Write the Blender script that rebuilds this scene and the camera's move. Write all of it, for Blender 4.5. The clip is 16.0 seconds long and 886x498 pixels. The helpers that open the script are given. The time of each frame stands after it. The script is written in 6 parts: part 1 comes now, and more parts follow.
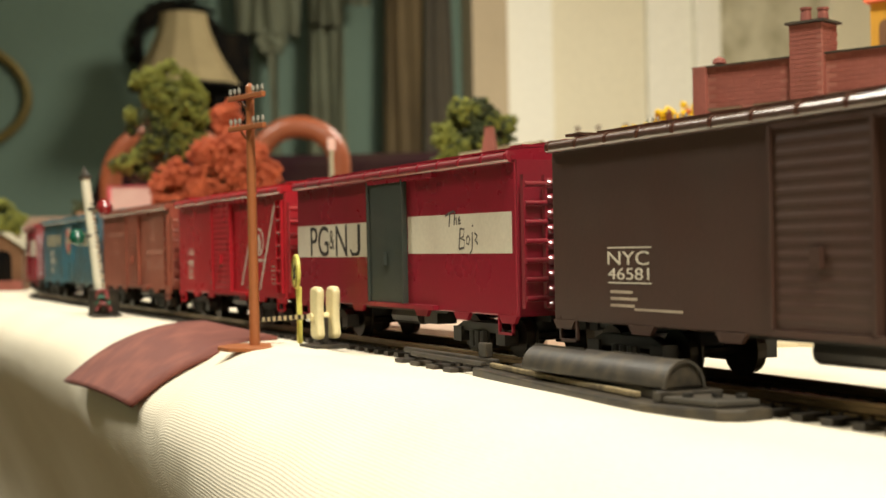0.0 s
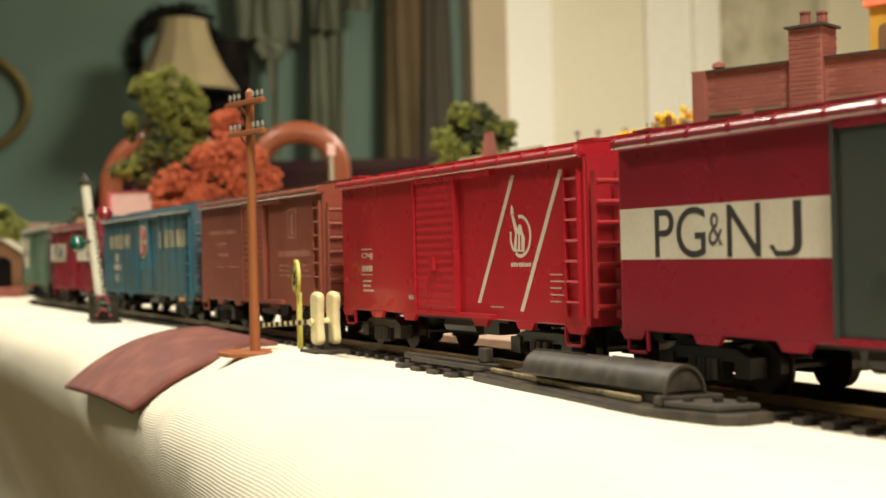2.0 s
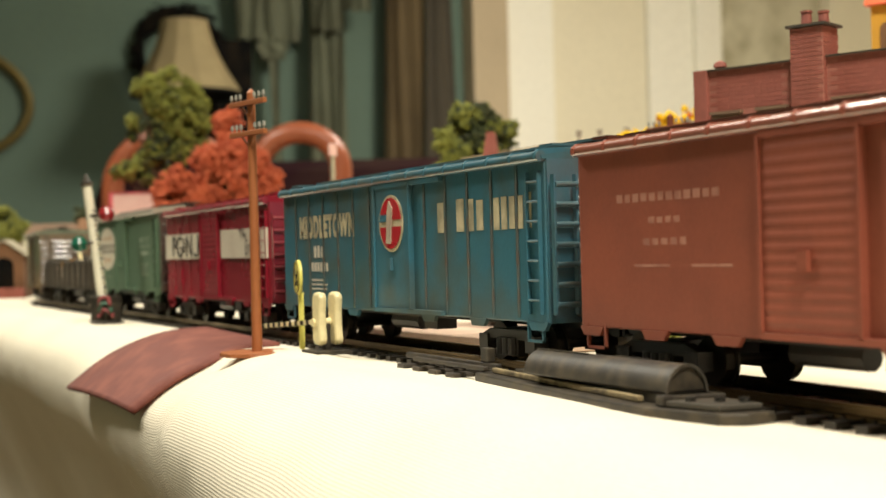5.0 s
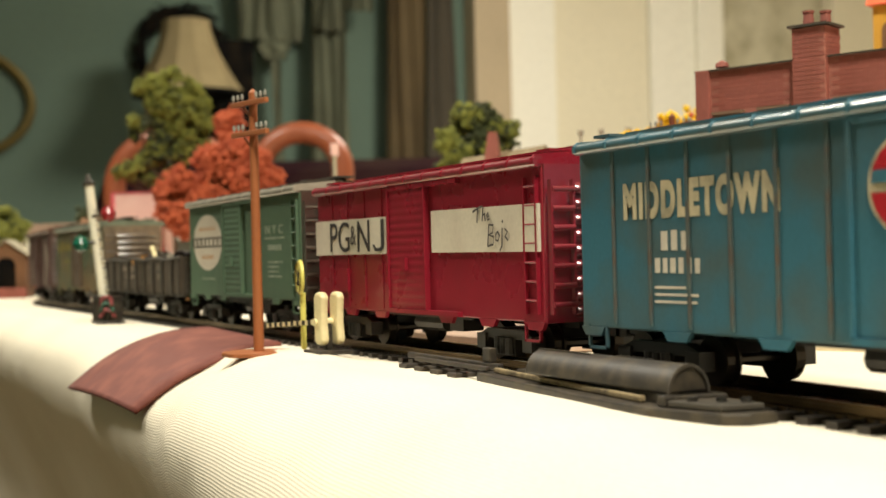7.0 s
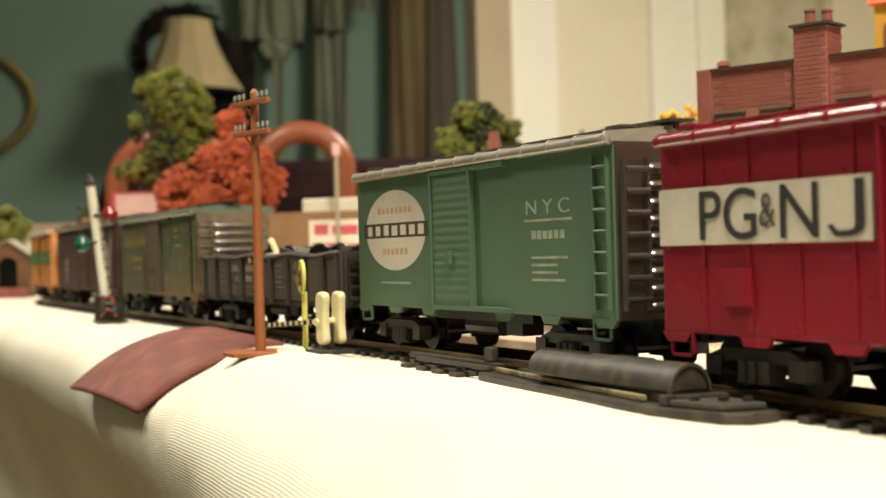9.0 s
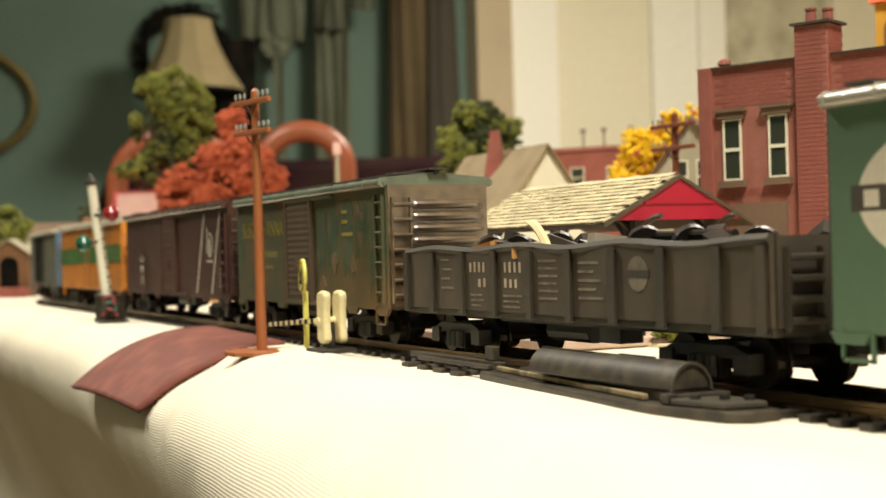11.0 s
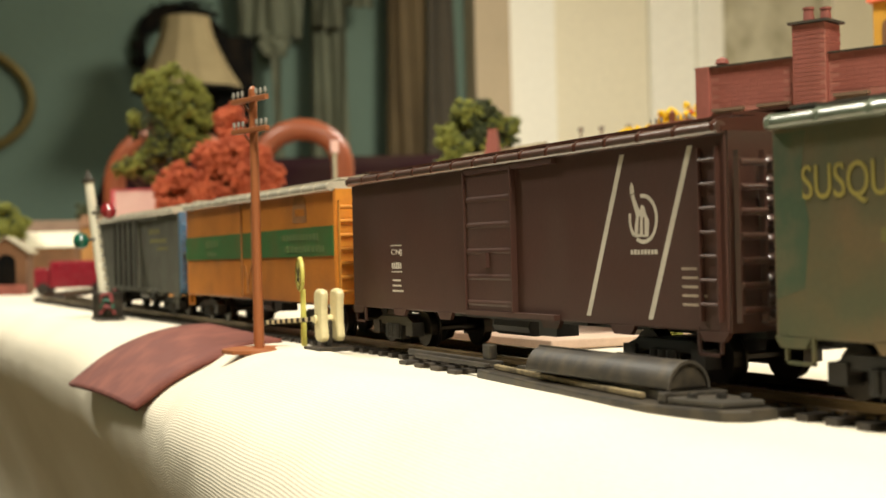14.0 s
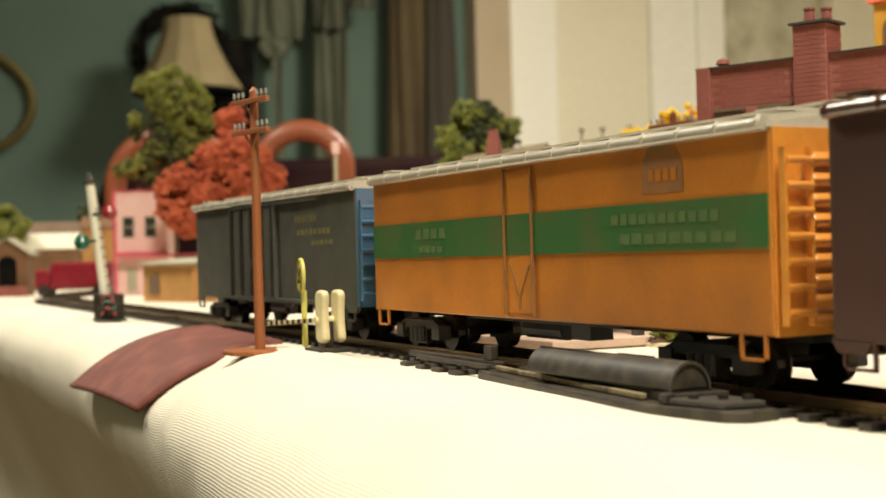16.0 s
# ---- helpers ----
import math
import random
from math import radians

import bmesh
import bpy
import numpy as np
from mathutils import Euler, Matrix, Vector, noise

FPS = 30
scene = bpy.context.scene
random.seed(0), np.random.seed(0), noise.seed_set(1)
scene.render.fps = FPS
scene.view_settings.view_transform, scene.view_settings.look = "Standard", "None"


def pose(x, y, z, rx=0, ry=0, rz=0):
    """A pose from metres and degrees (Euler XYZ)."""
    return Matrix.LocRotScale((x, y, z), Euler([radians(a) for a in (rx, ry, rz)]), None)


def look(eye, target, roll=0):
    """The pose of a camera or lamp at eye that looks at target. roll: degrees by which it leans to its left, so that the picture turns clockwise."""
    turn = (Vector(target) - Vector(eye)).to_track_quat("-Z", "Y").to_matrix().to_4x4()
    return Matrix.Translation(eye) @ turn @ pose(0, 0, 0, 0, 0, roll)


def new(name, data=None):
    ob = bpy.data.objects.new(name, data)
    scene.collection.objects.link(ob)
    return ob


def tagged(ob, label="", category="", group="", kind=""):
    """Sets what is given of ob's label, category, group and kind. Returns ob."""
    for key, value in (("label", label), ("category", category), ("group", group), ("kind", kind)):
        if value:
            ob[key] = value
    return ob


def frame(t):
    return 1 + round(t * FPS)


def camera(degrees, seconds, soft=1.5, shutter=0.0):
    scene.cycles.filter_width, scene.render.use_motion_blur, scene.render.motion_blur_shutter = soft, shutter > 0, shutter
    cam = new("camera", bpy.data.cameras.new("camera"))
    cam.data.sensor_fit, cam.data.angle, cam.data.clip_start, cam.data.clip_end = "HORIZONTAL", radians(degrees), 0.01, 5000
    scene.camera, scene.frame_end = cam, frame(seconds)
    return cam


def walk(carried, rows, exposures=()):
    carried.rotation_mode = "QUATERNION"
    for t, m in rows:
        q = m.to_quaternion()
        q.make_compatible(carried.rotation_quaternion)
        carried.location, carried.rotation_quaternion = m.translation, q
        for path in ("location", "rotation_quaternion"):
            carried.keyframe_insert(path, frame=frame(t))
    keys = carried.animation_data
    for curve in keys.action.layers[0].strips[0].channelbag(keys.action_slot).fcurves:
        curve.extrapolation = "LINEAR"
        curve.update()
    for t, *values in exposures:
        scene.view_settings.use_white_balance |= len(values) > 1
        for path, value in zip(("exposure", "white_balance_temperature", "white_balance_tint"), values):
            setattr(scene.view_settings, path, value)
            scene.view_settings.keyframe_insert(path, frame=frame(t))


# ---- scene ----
# Rail top of the main line is z = 0, the train runs towards +x, the camera stands on the -y side.
EYE = (0.1765, -0.1676, 0.0271)
TURNS = [  # seconds, yaw, pitch, roll
    (0.0, -63.662, -0.063, -1.170),
    (0.5, -63.595, -0.029, -1.204),
    (1.0, -63.619, -0.012, -1.274),
    (1.5, -63.583, 0.062, -1.246),
    (2.0, -63.661, 0.158, -1.329),
    (2.5, -63.643, 0.083, -1.309),
    (3.0, -63.590, -0.003, -1.295),
    (3.5, -63.654, 0.014, -1.249),
    (4.0, -63.692, 0.155, -1.400),
    (6.5, -63.774, 0.137, -1.480),
    (7.0, -63.815, 0.162, -1.440),
    (7.5, -63.768, 0.160, -1.428),
    (8.0, -63.780, 0.136, -1.492),
    (8.5, -63.846, 0.142, -1.482),
    (9.0, -63.883, 0.143, -1.486),
    (11.5, -63.925, 0.089, -1.573),
    (12.0, -63.843, 0.149, -1.627),
    (12.5, -63.846, 0.138, -1.602),
    (13.0, -63.893, 0.093, -1.529),
    (13.5, -63.786, -0.125, -1.375),
    (14.0, -63.822, 0.021, -1.459),
    (14.5, -63.854, 0.139, -1.495),
    (15.0, -63.942, 0.073, -1.527),
    (15.5, -63.932, 0.030, -1.517),
    (16.0, -63.863, 0.069, -1.522),
]


def aim(yaw, pitch, roll):
    y, p = radians(yaw), radians(pitch)
    way = Vector((math.sin(y) * math.cos(p), math.cos(y) * math.cos(p), math.sin(p)))
    return look(EYE, Vector(EYE) + way, roll)


cam = camera(37.38, 16.0, soft=1.5)
cam.data.dof.use_dof = True
cam.data.dof.focus_distance = 0.32
cam.data.dof.aperture_fstop = 27.0
walk(cam, [(t, aim(a, b, c)) for t, a, b, c in TURNS], exposures=[(0.0, -0.18), (14.9, -0.18), (15.5, -0.32), (16.0, -0.32)])

# ---- world and lamps ----
world = bpy.data.worlds.new("room_dark")
world.use_nodes = True
world.node_tree.nodes["Background"].inputs[0].default_value = (1.0, 0.86, 0.66, 1)
world.node_tree.nodes["Background"].inputs[1].default_value = 0.065
scene.world = world


def area_lamp(name, place, target, size, watts, colour):
    lamp = bpy.data.lights.new(name, "AREA")
    lamp.shape, lamp.size, lamp.energy, lamp.color = "DISK", size, watts, colour
    ob = new(name, lamp)
    ob.matrix_world = look(place, target)
    return ob


WARM = (1.0, 0.94, 0.80)
LAMPS = (("ceiling_light_left", -1.45, -0.72, 0.34, 46, (-1.0, -0.5, 0)), ("ceiling_light_right", 0.68, -0.20, 0.36, 58, (0.3, -0.05, 0)), ("ceiling_light_room", -1.95, 2.1, 0.9, 102, (-2.35, 2.2, 0)))
for lamp_name, lamp_x, lamp_y, lamp_size, lamp_watts, lamp_aim in LAMPS:
    area_lamp(lamp_name, (lamp_x, lamp_y, 1.60), lamp_aim, lamp_size, lamp_watts, WARM)


# ---- materials ----
def srgb(r, g, b):
    return tuple(((c / 255) / 12.92 if c <= 10 else ((c / 255 + 0.055) / 1.055) ** 2.4) for c in (r, g, b)) + (1,)


def mat(name, colour, rough=0.5, metal=0.0, dirt=0.25, dirt_colour=(0.05, 0.035, 0.02, 1), coarse=60.0, fine=900.0, bump=0.05, vary=0.0, spec=0.5):
    """Painted, grained surface: colour, two scales of wear, a fine relief."""
    m = bpy.data.materials.new(name)
    m.use_nodes = True
    nt = m.node_tree
    bsdf = nt.nodes["Principled BSDF"]
    geo = nt.nodes.new("ShaderNodeTexCoord")
    big = nt.nodes.new("ShaderNodeTexNoise")
    big.inputs["Scale"].default_value, big.inputs["Detail"].default_value = coarse, 6
    small = nt.nodes.new("ShaderNodeTexNoise")
    small.inputs["Scale"].default_value, small.inputs["Detail"].default_value = fine, 4
    nt.links.new(geo.outputs["Object"], big.inputs["Vector"])
    nt.links.new(geo.outputs["Object"], small.inputs["Vector"])
    ramp = nt.nodes.new("ShaderNodeMapRange")
    ramp.inputs["From Min"].default_value, ramp.inputs["From Max"].default_value = 0.42, 0.68
    ramp.inputs["To Max"].default_value = dirt
    nt.links.new(big.outputs["Fac"], ramp.inputs["Value"])
    mix = nt.nodes.new("ShaderNodeMix")
    mix.data_type = "RGBA"
    mix.inputs["A"].default_value, mix.inputs["B"].default_value = colour, dirt_colour
    nt.links.new(ramp.outputs["Result"], mix.inputs["Factor"])
    hue = nt.nodes.new("ShaderNodeHueSaturation")
    grain = nt.nodes.new("ShaderNodeMapRange")
    grain.inputs["To Min"].default_value, grain.inputs["To Max"].default_value = 0.88, 1.12
    nt.links.new(small.outputs["Fac"], grain.inputs["Value"])
    if vary:
        info = nt.nodes.new("ShaderNodeObjectInfo")
        spread = nt.nodes.new("ShaderNodeMapRange")
        spread.inputs["To Min"].default_value, spread.inputs["To Max"].default_value = 1 - vary, 1 + vary
        times = nt.nodes.new("ShaderNodeMath")
        times.operation = "MULTIPLY"
        nt.links.new(info.outputs["Random"], spread.inputs["Value"])
        nt.links.new(spread.outputs["Result"], times.inputs[0])
        nt.links.new(grain.outputs["Result"], times.inputs[1])
        nt.links.new(times.outputs[0], hue.inputs["Value"])
    else:
        nt.links.new(grain.outputs["Result"], hue.inputs["Value"])
    nt.links.new(mix.outputs["Result"], hue.inputs["Color"])
    nt.links.new(hue.outputs["Color"], bsdf.inputs["Base Color"])
    rr = nt.nodes.new("ShaderNodeMapRange")
    rr.inputs["To Min"].default_value, rr.inputs["To Max"].default_value = max(0.03, rough - 0.1), min(1, rough + 0.12)
    nt.links.new(big.outputs["Fac"], rr.inputs["Value"])
    nt.links.new(rr.outputs["Result"], bsdf.inputs["Roughness"])
    bsdf.inputs["Metallic"].default_value = metal
    bsdf.inputs["Specular IOR Level"].default_value = spec
    if bump:
        b = nt.nodes.new("ShaderNodeBump")
        b.inputs["Strength"].default_value, b.inputs["Distance"].default_value = bump, 0.6 / fine
        nt.links.new(small.outputs["Fac"], b.inputs["Height"])
        nt.links.new(b.outputs["Normal"], bsdf.inputs["Normal"])
    return m


def cloth_mat():
    m = mat("linen_twill", srgb(226, 218, 198), 0.9, dirt=0.10, dirt_colour=srgb(150, 128, 90), coarse=14, fine=1500, bump=0.0, spec=0.1)
    nt = m.node_tree
    bsdf = nt.nodes["Principled BSDF"]
    tc = nt.nodes.new("ShaderNodeTexCoord")
    mp = nt.nodes.new("ShaderNodeMapping")
    mp.inputs["Rotation"].default_value = (0, 0, radians(-92))
    nt.links.new(tc.outputs["UV"], mp.inputs["Vector"])
    w = nt.nodes.new("ShaderNodeTexWave")
    w.inputs["Scale"].default_value, w.inputs["Distortion"].default_value = 380, 0.7
    w.inputs["Detail"].default_value, w.inputs["Detail Scale"].default_value = 3, 2.5
    nt.links.new(mp.outputs["Vector"], w.inputs["Vector"])
    n = nt.nodes.new("ShaderNodeTexNoise")
    n.inputs["Scale"].default_value, n.inputs["Detail"].default_value = 700, 5
    nt.links.new(tc.outputs["UV"], n.inputs["Vector"])
    add = nt.nodes.new("ShaderNodeMath")
    nt.links.new(w.outputs["Fac"], add.inputs[0])
    fuzz = nt.nodes.new("ShaderNodeMath")
    fuzz.operation = "MULTIPLY"
    fuzz.inputs[1].default_value = 1.3
    nt.links.new(n.outputs["Fac"], fuzz.inputs[0])
    nt.links.new(fuzz.outputs[0], add.inputs[1])
    b = nt.nodes.new("ShaderNodeBump")
    b.inputs["Strength"].default_value, b.inputs["Distance"].default_value = 0.6, 0.00010
    nt.links.new(add.outputs[0], b.inputs["Height"])
    nt.links.new(b.outputs["Normal"], bsdf.inputs["Normal"])
    # thread colour follows the weave
    tone = nt.nodes.new("ShaderNodeMapRange")
    tone.inputs["From Min"].default_value, tone.inputs["From Max"].default_value = 0.4, 1.9
    tone.inputs["To Min"].default_value, tone.inputs["To Max"].default_value = 0.91, 1.06
    nt.links.new(add.outputs[0], tone.inputs["Value"])
    old = bsdf.inputs["Base Color"].links[0].from_socket
    mul = nt.nodes.new("ShaderNodeMix")
    mul.data_type, mul.blend_type = "RGBA", "MULTIPLY"
    mul.inputs["Factor"].default_value = 1.0
    nt.links.new(old, mul.inputs["A"])
    nt.links.new(tone.outputs["Result"], mul.inputs["B"])
    nt.links.new(mul.outputs["Result"], bsdf.inputs["Base Color"])
    return m


M = {
    "cloth": cloth_mat(),
    "black": mat("dusty_black_plastic", srgb(44, 39, 32), 0.5, dirt=0.6, dirt_colour=srgb(84, 74, 56), coarse=260),
    "truck": mat("truck_black", srgb(36, 33, 29), 0.40, dirt=0.3, dirt_colour=srgb(60, 48, 36)),
    "rail": mat("rail_brass_dull", srgb(120, 100, 70), 0.35, 0.9, dirt=0.5, dirt_colour=srgb(40, 30, 22)),
    "tie": mat("tie_black", srgb(46, 40, 33), 0.55, dirt=0.5, dirt_colour=srgb(86, 74, 56), coarse=220),
    "wheel": mat("wheel_steel", srgb(60, 55, 50), 0.35, 0.8, dirt=0.4),
    "letter": mat("white_lettering", srgb(205, 196, 178), 0.6, dirt=0.3, dirt_colour=srgb(120, 100, 80)),
    "letter_dim": mat("faded_lettering", srgb(176, 160, 140), 0.7, dirt=0.5, dirt_colour=srgb(96, 66, 50)),
    "letter_faint": mat("washed_out_lettering", srgb(172, 118, 98), 0.7, dirt=0.6, dirt_colour=srgb(132, 70, 54), coarse=200),
    "letter_pale_green": mat("washed_out_green_lettering", srgb(150, 160, 138), 0.7, dirt=0.5, dirt_colour=srgb(96, 118, 92), coarse=200),
    "letter_olive": mat("worn_olive_lettering", srgb(82, 104, 50), 0.7, dirt=0.6, dirt_colour=srgb(70, 100, 52), coarse=200),
    "print_brown": mat("faded_brown_print", srgb(140, 94, 44), 0.7, dirt=0.5, dirt_colour=srgb(170, 108, 44), coarse=200),
    "letter_black": mat("ink_lettering", srgb(38, 32, 28), 0.7, dirt=0.2),
    "letter_pen": mat("faded_pen", srgb(64, 56, 52), 0.7, dirt=0.4, dirt_colour=srgb(160, 150, 134), coarse=500),
    "letter_grey": mat("grey_lettering", srgb(118, 108, 92), 0.7, dirt=0.7, dirt_colour=srgb(70, 62, 52), coarse=300),
    "letter_yellow": mat("yellow_lettering", srgb(152, 138, 62), 0.6, dirt=0.5, dirt_colour=srgb(90, 86, 50)),
    "cream_letter": mat("cream_lettering", srgb(196, 184, 150), 0.7, dirt=0.8, dirt_colour=srgb(96, 92, 74), coarse=110),
    "letter_yellow_dim": mat("worn_yellow_lettering", srgb(122, 116, 56), 0.7, dirt=0.6, dirt_colour=srgb(96, 90, 56), coarse=200),
    "rust_blue": mat("rusty_blue_ribs", srgb(72, 94, 94), 0.6, dirt=0.95, dirt_colour=srgb(92, 66, 46), coarse=140),
    "soot_door": mat("grimed_door", srgb(80, 64, 46), 0.65, dirt=0.4, dirt_colour=srgb(70, 56, 40)),
    "roof_pale": mat("pale_grey_roof", srgb(196, 188, 168), 0.4, dirt=0.35, dirt_colour=srgb(120, 104, 80)),
    "wheel_dark": mat("scrap_iron", srgb(40, 36, 34), 0.4, 0.4, dirt=0.4, dirt_colour=srgb(90, 60, 40)),
    "worn_tan": mat("worn_tan_end", srgb(112, 92, 68), 0.5, dirt=0.8, dirt_colour=srgb(56, 44, 33), coarse=160),
    "wire_red": mat("dull_red_wire", srgb(140, 60, 60), 0.5),
    "wire_green": mat("dull_green_wire", srgb(50, 100, 80), 0.5),
    "gondola_side": mat("grimed_brown_side", srgb(78, 67, 52), 0.7, dirt=0.5, dirt_colour=srgb(60, 52, 42), coarse=120),
    "band": mat("hand_painted_white", srgb(205, 196, 176), 0.6, dirt=0.2, dirt_colour=srgb(150, 120, 100)),
    "tuscan": mat("dark_brown_paint", srgb(72, 44, 35), 0.5, dirt=0.2),
    "umber": mat("very_dark_brown_paint", srgb(68, 44, 35), 0.5, dirt=0.2),
    "crimson": mat("crimson_paint", srgb(136, 28, 44), 0.28, dirt=0.18, dirt_colour=srgb(90, 20, 24)),
    "scarlet": mat("bright_red_paint", srgb(172, 34, 44), 0.28, dirt=0.12, dirt_colour=srgb(110, 16, 20)),
    "oxide": mat("oxide_brown_paint", srgb(146, 80, 62), 0.4, dirt=0.25, dirt_colour=srgb(90, 46, 34)),
    "blue": mat("weathered_blue_paint", srgb(58, 106, 122), 0.34, dirt=0.85, dirt_colour=srgb(80, 84, 72), coarse=48),
    "jade": mat("jade_green_paint", srgb(82, 106, 82), 0.5, dirt=0.2, dirt_colour=srgb(66, 84, 66)),
    "moss": mat("faded_green_paint", srgb(76, 80, 56), 0.5, dirt=1.0, dirt_colour=srgb(112, 88, 56), coarse=42),
    "moss_roof": mat("grey_green_roof", srgb(112, 122, 104), 0.3, dirt=0.5, dirt_colour=srgb(70, 70, 56), coarse=120),
    "moss_dark": mat("dark_green_paint", srgb(58, 76, 50), 0.65, dirt=0.7, dirt_colour=srgb(96, 88, 60), coarse=160),
    "rust_blotch": mat("rusty_tan_blotch", srgb(106, 86, 58), 0.75, dirt=0.7, dirt_colour=srgb(92, 78, 52), coarse=250),
    "orange": mat("orange_paint", srgb(200, 124, 46), 0.35, dirt=0.6, dirt_colour=srgb(140, 88, 40), coarse=38),
    # amber end, its colour brightened for the light that falls on it
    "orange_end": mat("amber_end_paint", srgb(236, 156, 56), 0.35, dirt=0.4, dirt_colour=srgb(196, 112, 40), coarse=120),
    "faded_orange": mat("faded_orange_print", srgb(190, 150, 110), 0.7, dirt=0.4, dirt_colour=srgb(200, 186, 160), coarse=400),
    "green_band": mat("green_band_paint", srgb(50, 98, 44), 0.5, dirt=0.6, dirt_colour=srgb(90, 90, 40)),
    "slate": mat("slate_paint_grimed", srgb(80, 80, 68), 0.6, dirt=0.5, dirt_colour=srgb(66, 58, 48), coarse=90),
    "blue_end": mat("blue_end_paint", srgb(48, 112, 150), 0.3, dirt=0.2),
    "dust": mat("pale_dust", srgb(132, 116, 84), 0.9, dirt=0.8, dirt_colour=srgb(70, 60, 44), coarse=300),
    "door_dark": mat("dark_green_door", srgb(50, 56, 50), 0.5, dirt=0.2),
    "soot": mat("soot_grey_paint", srgb(60, 55, 46), 0.6, dirt=0.4, dirt_colour=srgb(90, 76, 58)),
    "roof_grey": mat("roof_grey", srgb(160, 152, 136), 0.5, dirt=0.4, dirt_colour=srgb(76, 66, 54)),
    "roof_brown": mat("roof_brown", srgb(80, 48, 38), 0.25, dirt=0.3),
    "wood_pole": mat("pole_brown_plastic", srgb(160, 96, 56), 0.45, dirt=0.2, dirt_colour=srgb(110, 60, 30)),
    "wood_pole_dark": mat("dark_pole_brown", srgb(120, 62, 36), 0.5, dirt=0.2),
    "shingle_gap": mat("shingle_shadow_gap", srgb(86, 74, 56), 0.9),
    "insulator": mat("insulator_grey", srgb(150, 150, 140), 0.3),
    "cream": mat("cream_plastic", srgb(226, 212, 164), 0.4, dirt=0.1, dirt_colour=srgb(160, 140, 90)),
    "yellow": mat("pale_yellow_plastic", srgb(222, 214, 110), 0.4, dirt=0.15, dirt_colour=srgb(140, 120, 50)),
    "white": mat("white_plastic", srgb(234, 228, 204), 0.45, dirt=0.15, dirt_colour=srgb(150, 130, 100)),
    "red_lens": mat("red_lens", srgb(150, 40, 44), 0.2, dirt=0.0),
    "green_lens": mat("green_lens", srgb(20, 90, 70), 0.2, dirt=0.0),
    "ramp": mat("ramp_maroon_card", srgb(108, 56, 46), 0.75, dirt=0.5, dirt_colour=srgb(150, 92, 76), coarse=90),
    "brick": mat("brick_red_plastic", srgb(146, 82, 70), 0.7, dirt=0.55, dirt_colour=srgb(122, 68, 54), coarse=110, vary=0.06),
    "mortar": mat("mortar", srgb(156, 98, 84), 0.8, dirt=0.4, dirt_colour=srgb(124, 74, 60), coarse=120),
    "stone": mat("lintel_grey", srgb(116, 92, 72), 0.8),
    "glass": mat("dark_glass", srgb(54, 58, 48), 0.15, dirt=0.1),
    "shingle": mat("shingle_cream", srgb(196, 184, 150), 0.8, dirt=0.3, dirt_colour=srgb(120, 100, 76), vary=0.2),
    "gable_red": mat("gable_crimson", srgb(168, 20, 48), 0.5, dirt=0.1),
    "platform": mat("platform_pinkish_plaster", srgb(206, 178, 156), 0.8, dirt=0.2),
    "cream_card": mat("cream_card", srgb(214, 200, 166), 0.8, dirt=0.15),
    "store_tan": mat("store_tan_wall", srgb(150, 112, 80), 0.8, dirt=0.2),
    "pink": mat("pink_plaster", srgb(226, 186, 176), 0.7, dirt=0.2, dirt_colour=srgb(200, 130, 130)),
    "pink_dark": mat("pink_trim", srgb(212, 92, 104), 0.6),
    "tan": mat("tan_wood", srgb(184, 134, 74), 0.7, dirt=0.2),
    "shed": mat("shed_brown", srgb(120, 84, 54), 0.75, dirt=0.3),
    "ochre": mat("ochre_wall", srgb(214, 158, 50), 0.6, dirt=0.2),
    "orange_roof": mat("orange_roof", srgb(214, 96, 54), 0.6, dirt=0.2),
    "roof_tan": mat("weathered_tan_roof", srgb(142, 124, 94), 0.8, dirt=0.3),
    "grey_house": mat("grey_house", srgb(170, 162, 138), 0.75, dirt=0.2),
    "leaf_green": mat("leaf_olive", srgb(122, 124, 48), 0.85, dirt=0.5, dirt_colour=srgb(40, 56, 24), coarse=70),
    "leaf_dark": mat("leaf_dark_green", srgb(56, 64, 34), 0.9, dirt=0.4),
    "leaf_orange": mat("leaf_rust", srgb(190, 94, 58), 0.85, dirt=0.5, dirt_colour=srgb(120, 40, 24), coarse=70),
    "leaf_yellow": mat("leaf_yellow", srgb(230, 190, 20), 0.85, dirt=0.3, dirt_colour=srgb(170, 110, 10)),
    "bark": mat("bark", srgb(80, 56, 36), 0.9),
    "teal": mat("teal_wall_paint", srgb(92, 112, 98), 0.8, coarse=2, fine=60, bump=0.05, dirt=0.25, dirt_colour=srgb(80, 92, 76)),
    "white_paint": mat("white_door_paint", srgb(236, 228, 202), 0.5, coarse=2, fine=60, bump=0.03, dirt=0.1, dirt_colour=srgb(200, 184, 150)),
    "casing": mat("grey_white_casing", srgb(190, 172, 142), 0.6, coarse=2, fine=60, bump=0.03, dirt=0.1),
    "frosted": mat("frosted_pane", srgb(206, 200, 174), 0.5, coarse=7, fine=60, bump=0.03, dirt=0.7, dirt_colour=srgb(150, 142, 112)),
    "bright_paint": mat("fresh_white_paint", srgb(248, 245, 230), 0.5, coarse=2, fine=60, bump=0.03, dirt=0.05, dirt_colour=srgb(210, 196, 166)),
    "shade": mat("lampshade_linen", srgb(158, 142, 104), 0.85, coarse=12, fine=300, dirt=0.2),
    "chair_wood": mat("varnished_wood", srgb(150, 80, 50), 0.35, coarse=8, fine=120, dirt=0.3, dirt_colour=srgb(120, 56, 30)),
    "maroon": mat("maroon_velvet", srgb(34, 14, 18), 0.95, coarse=8, fine=200, spec=0.1),
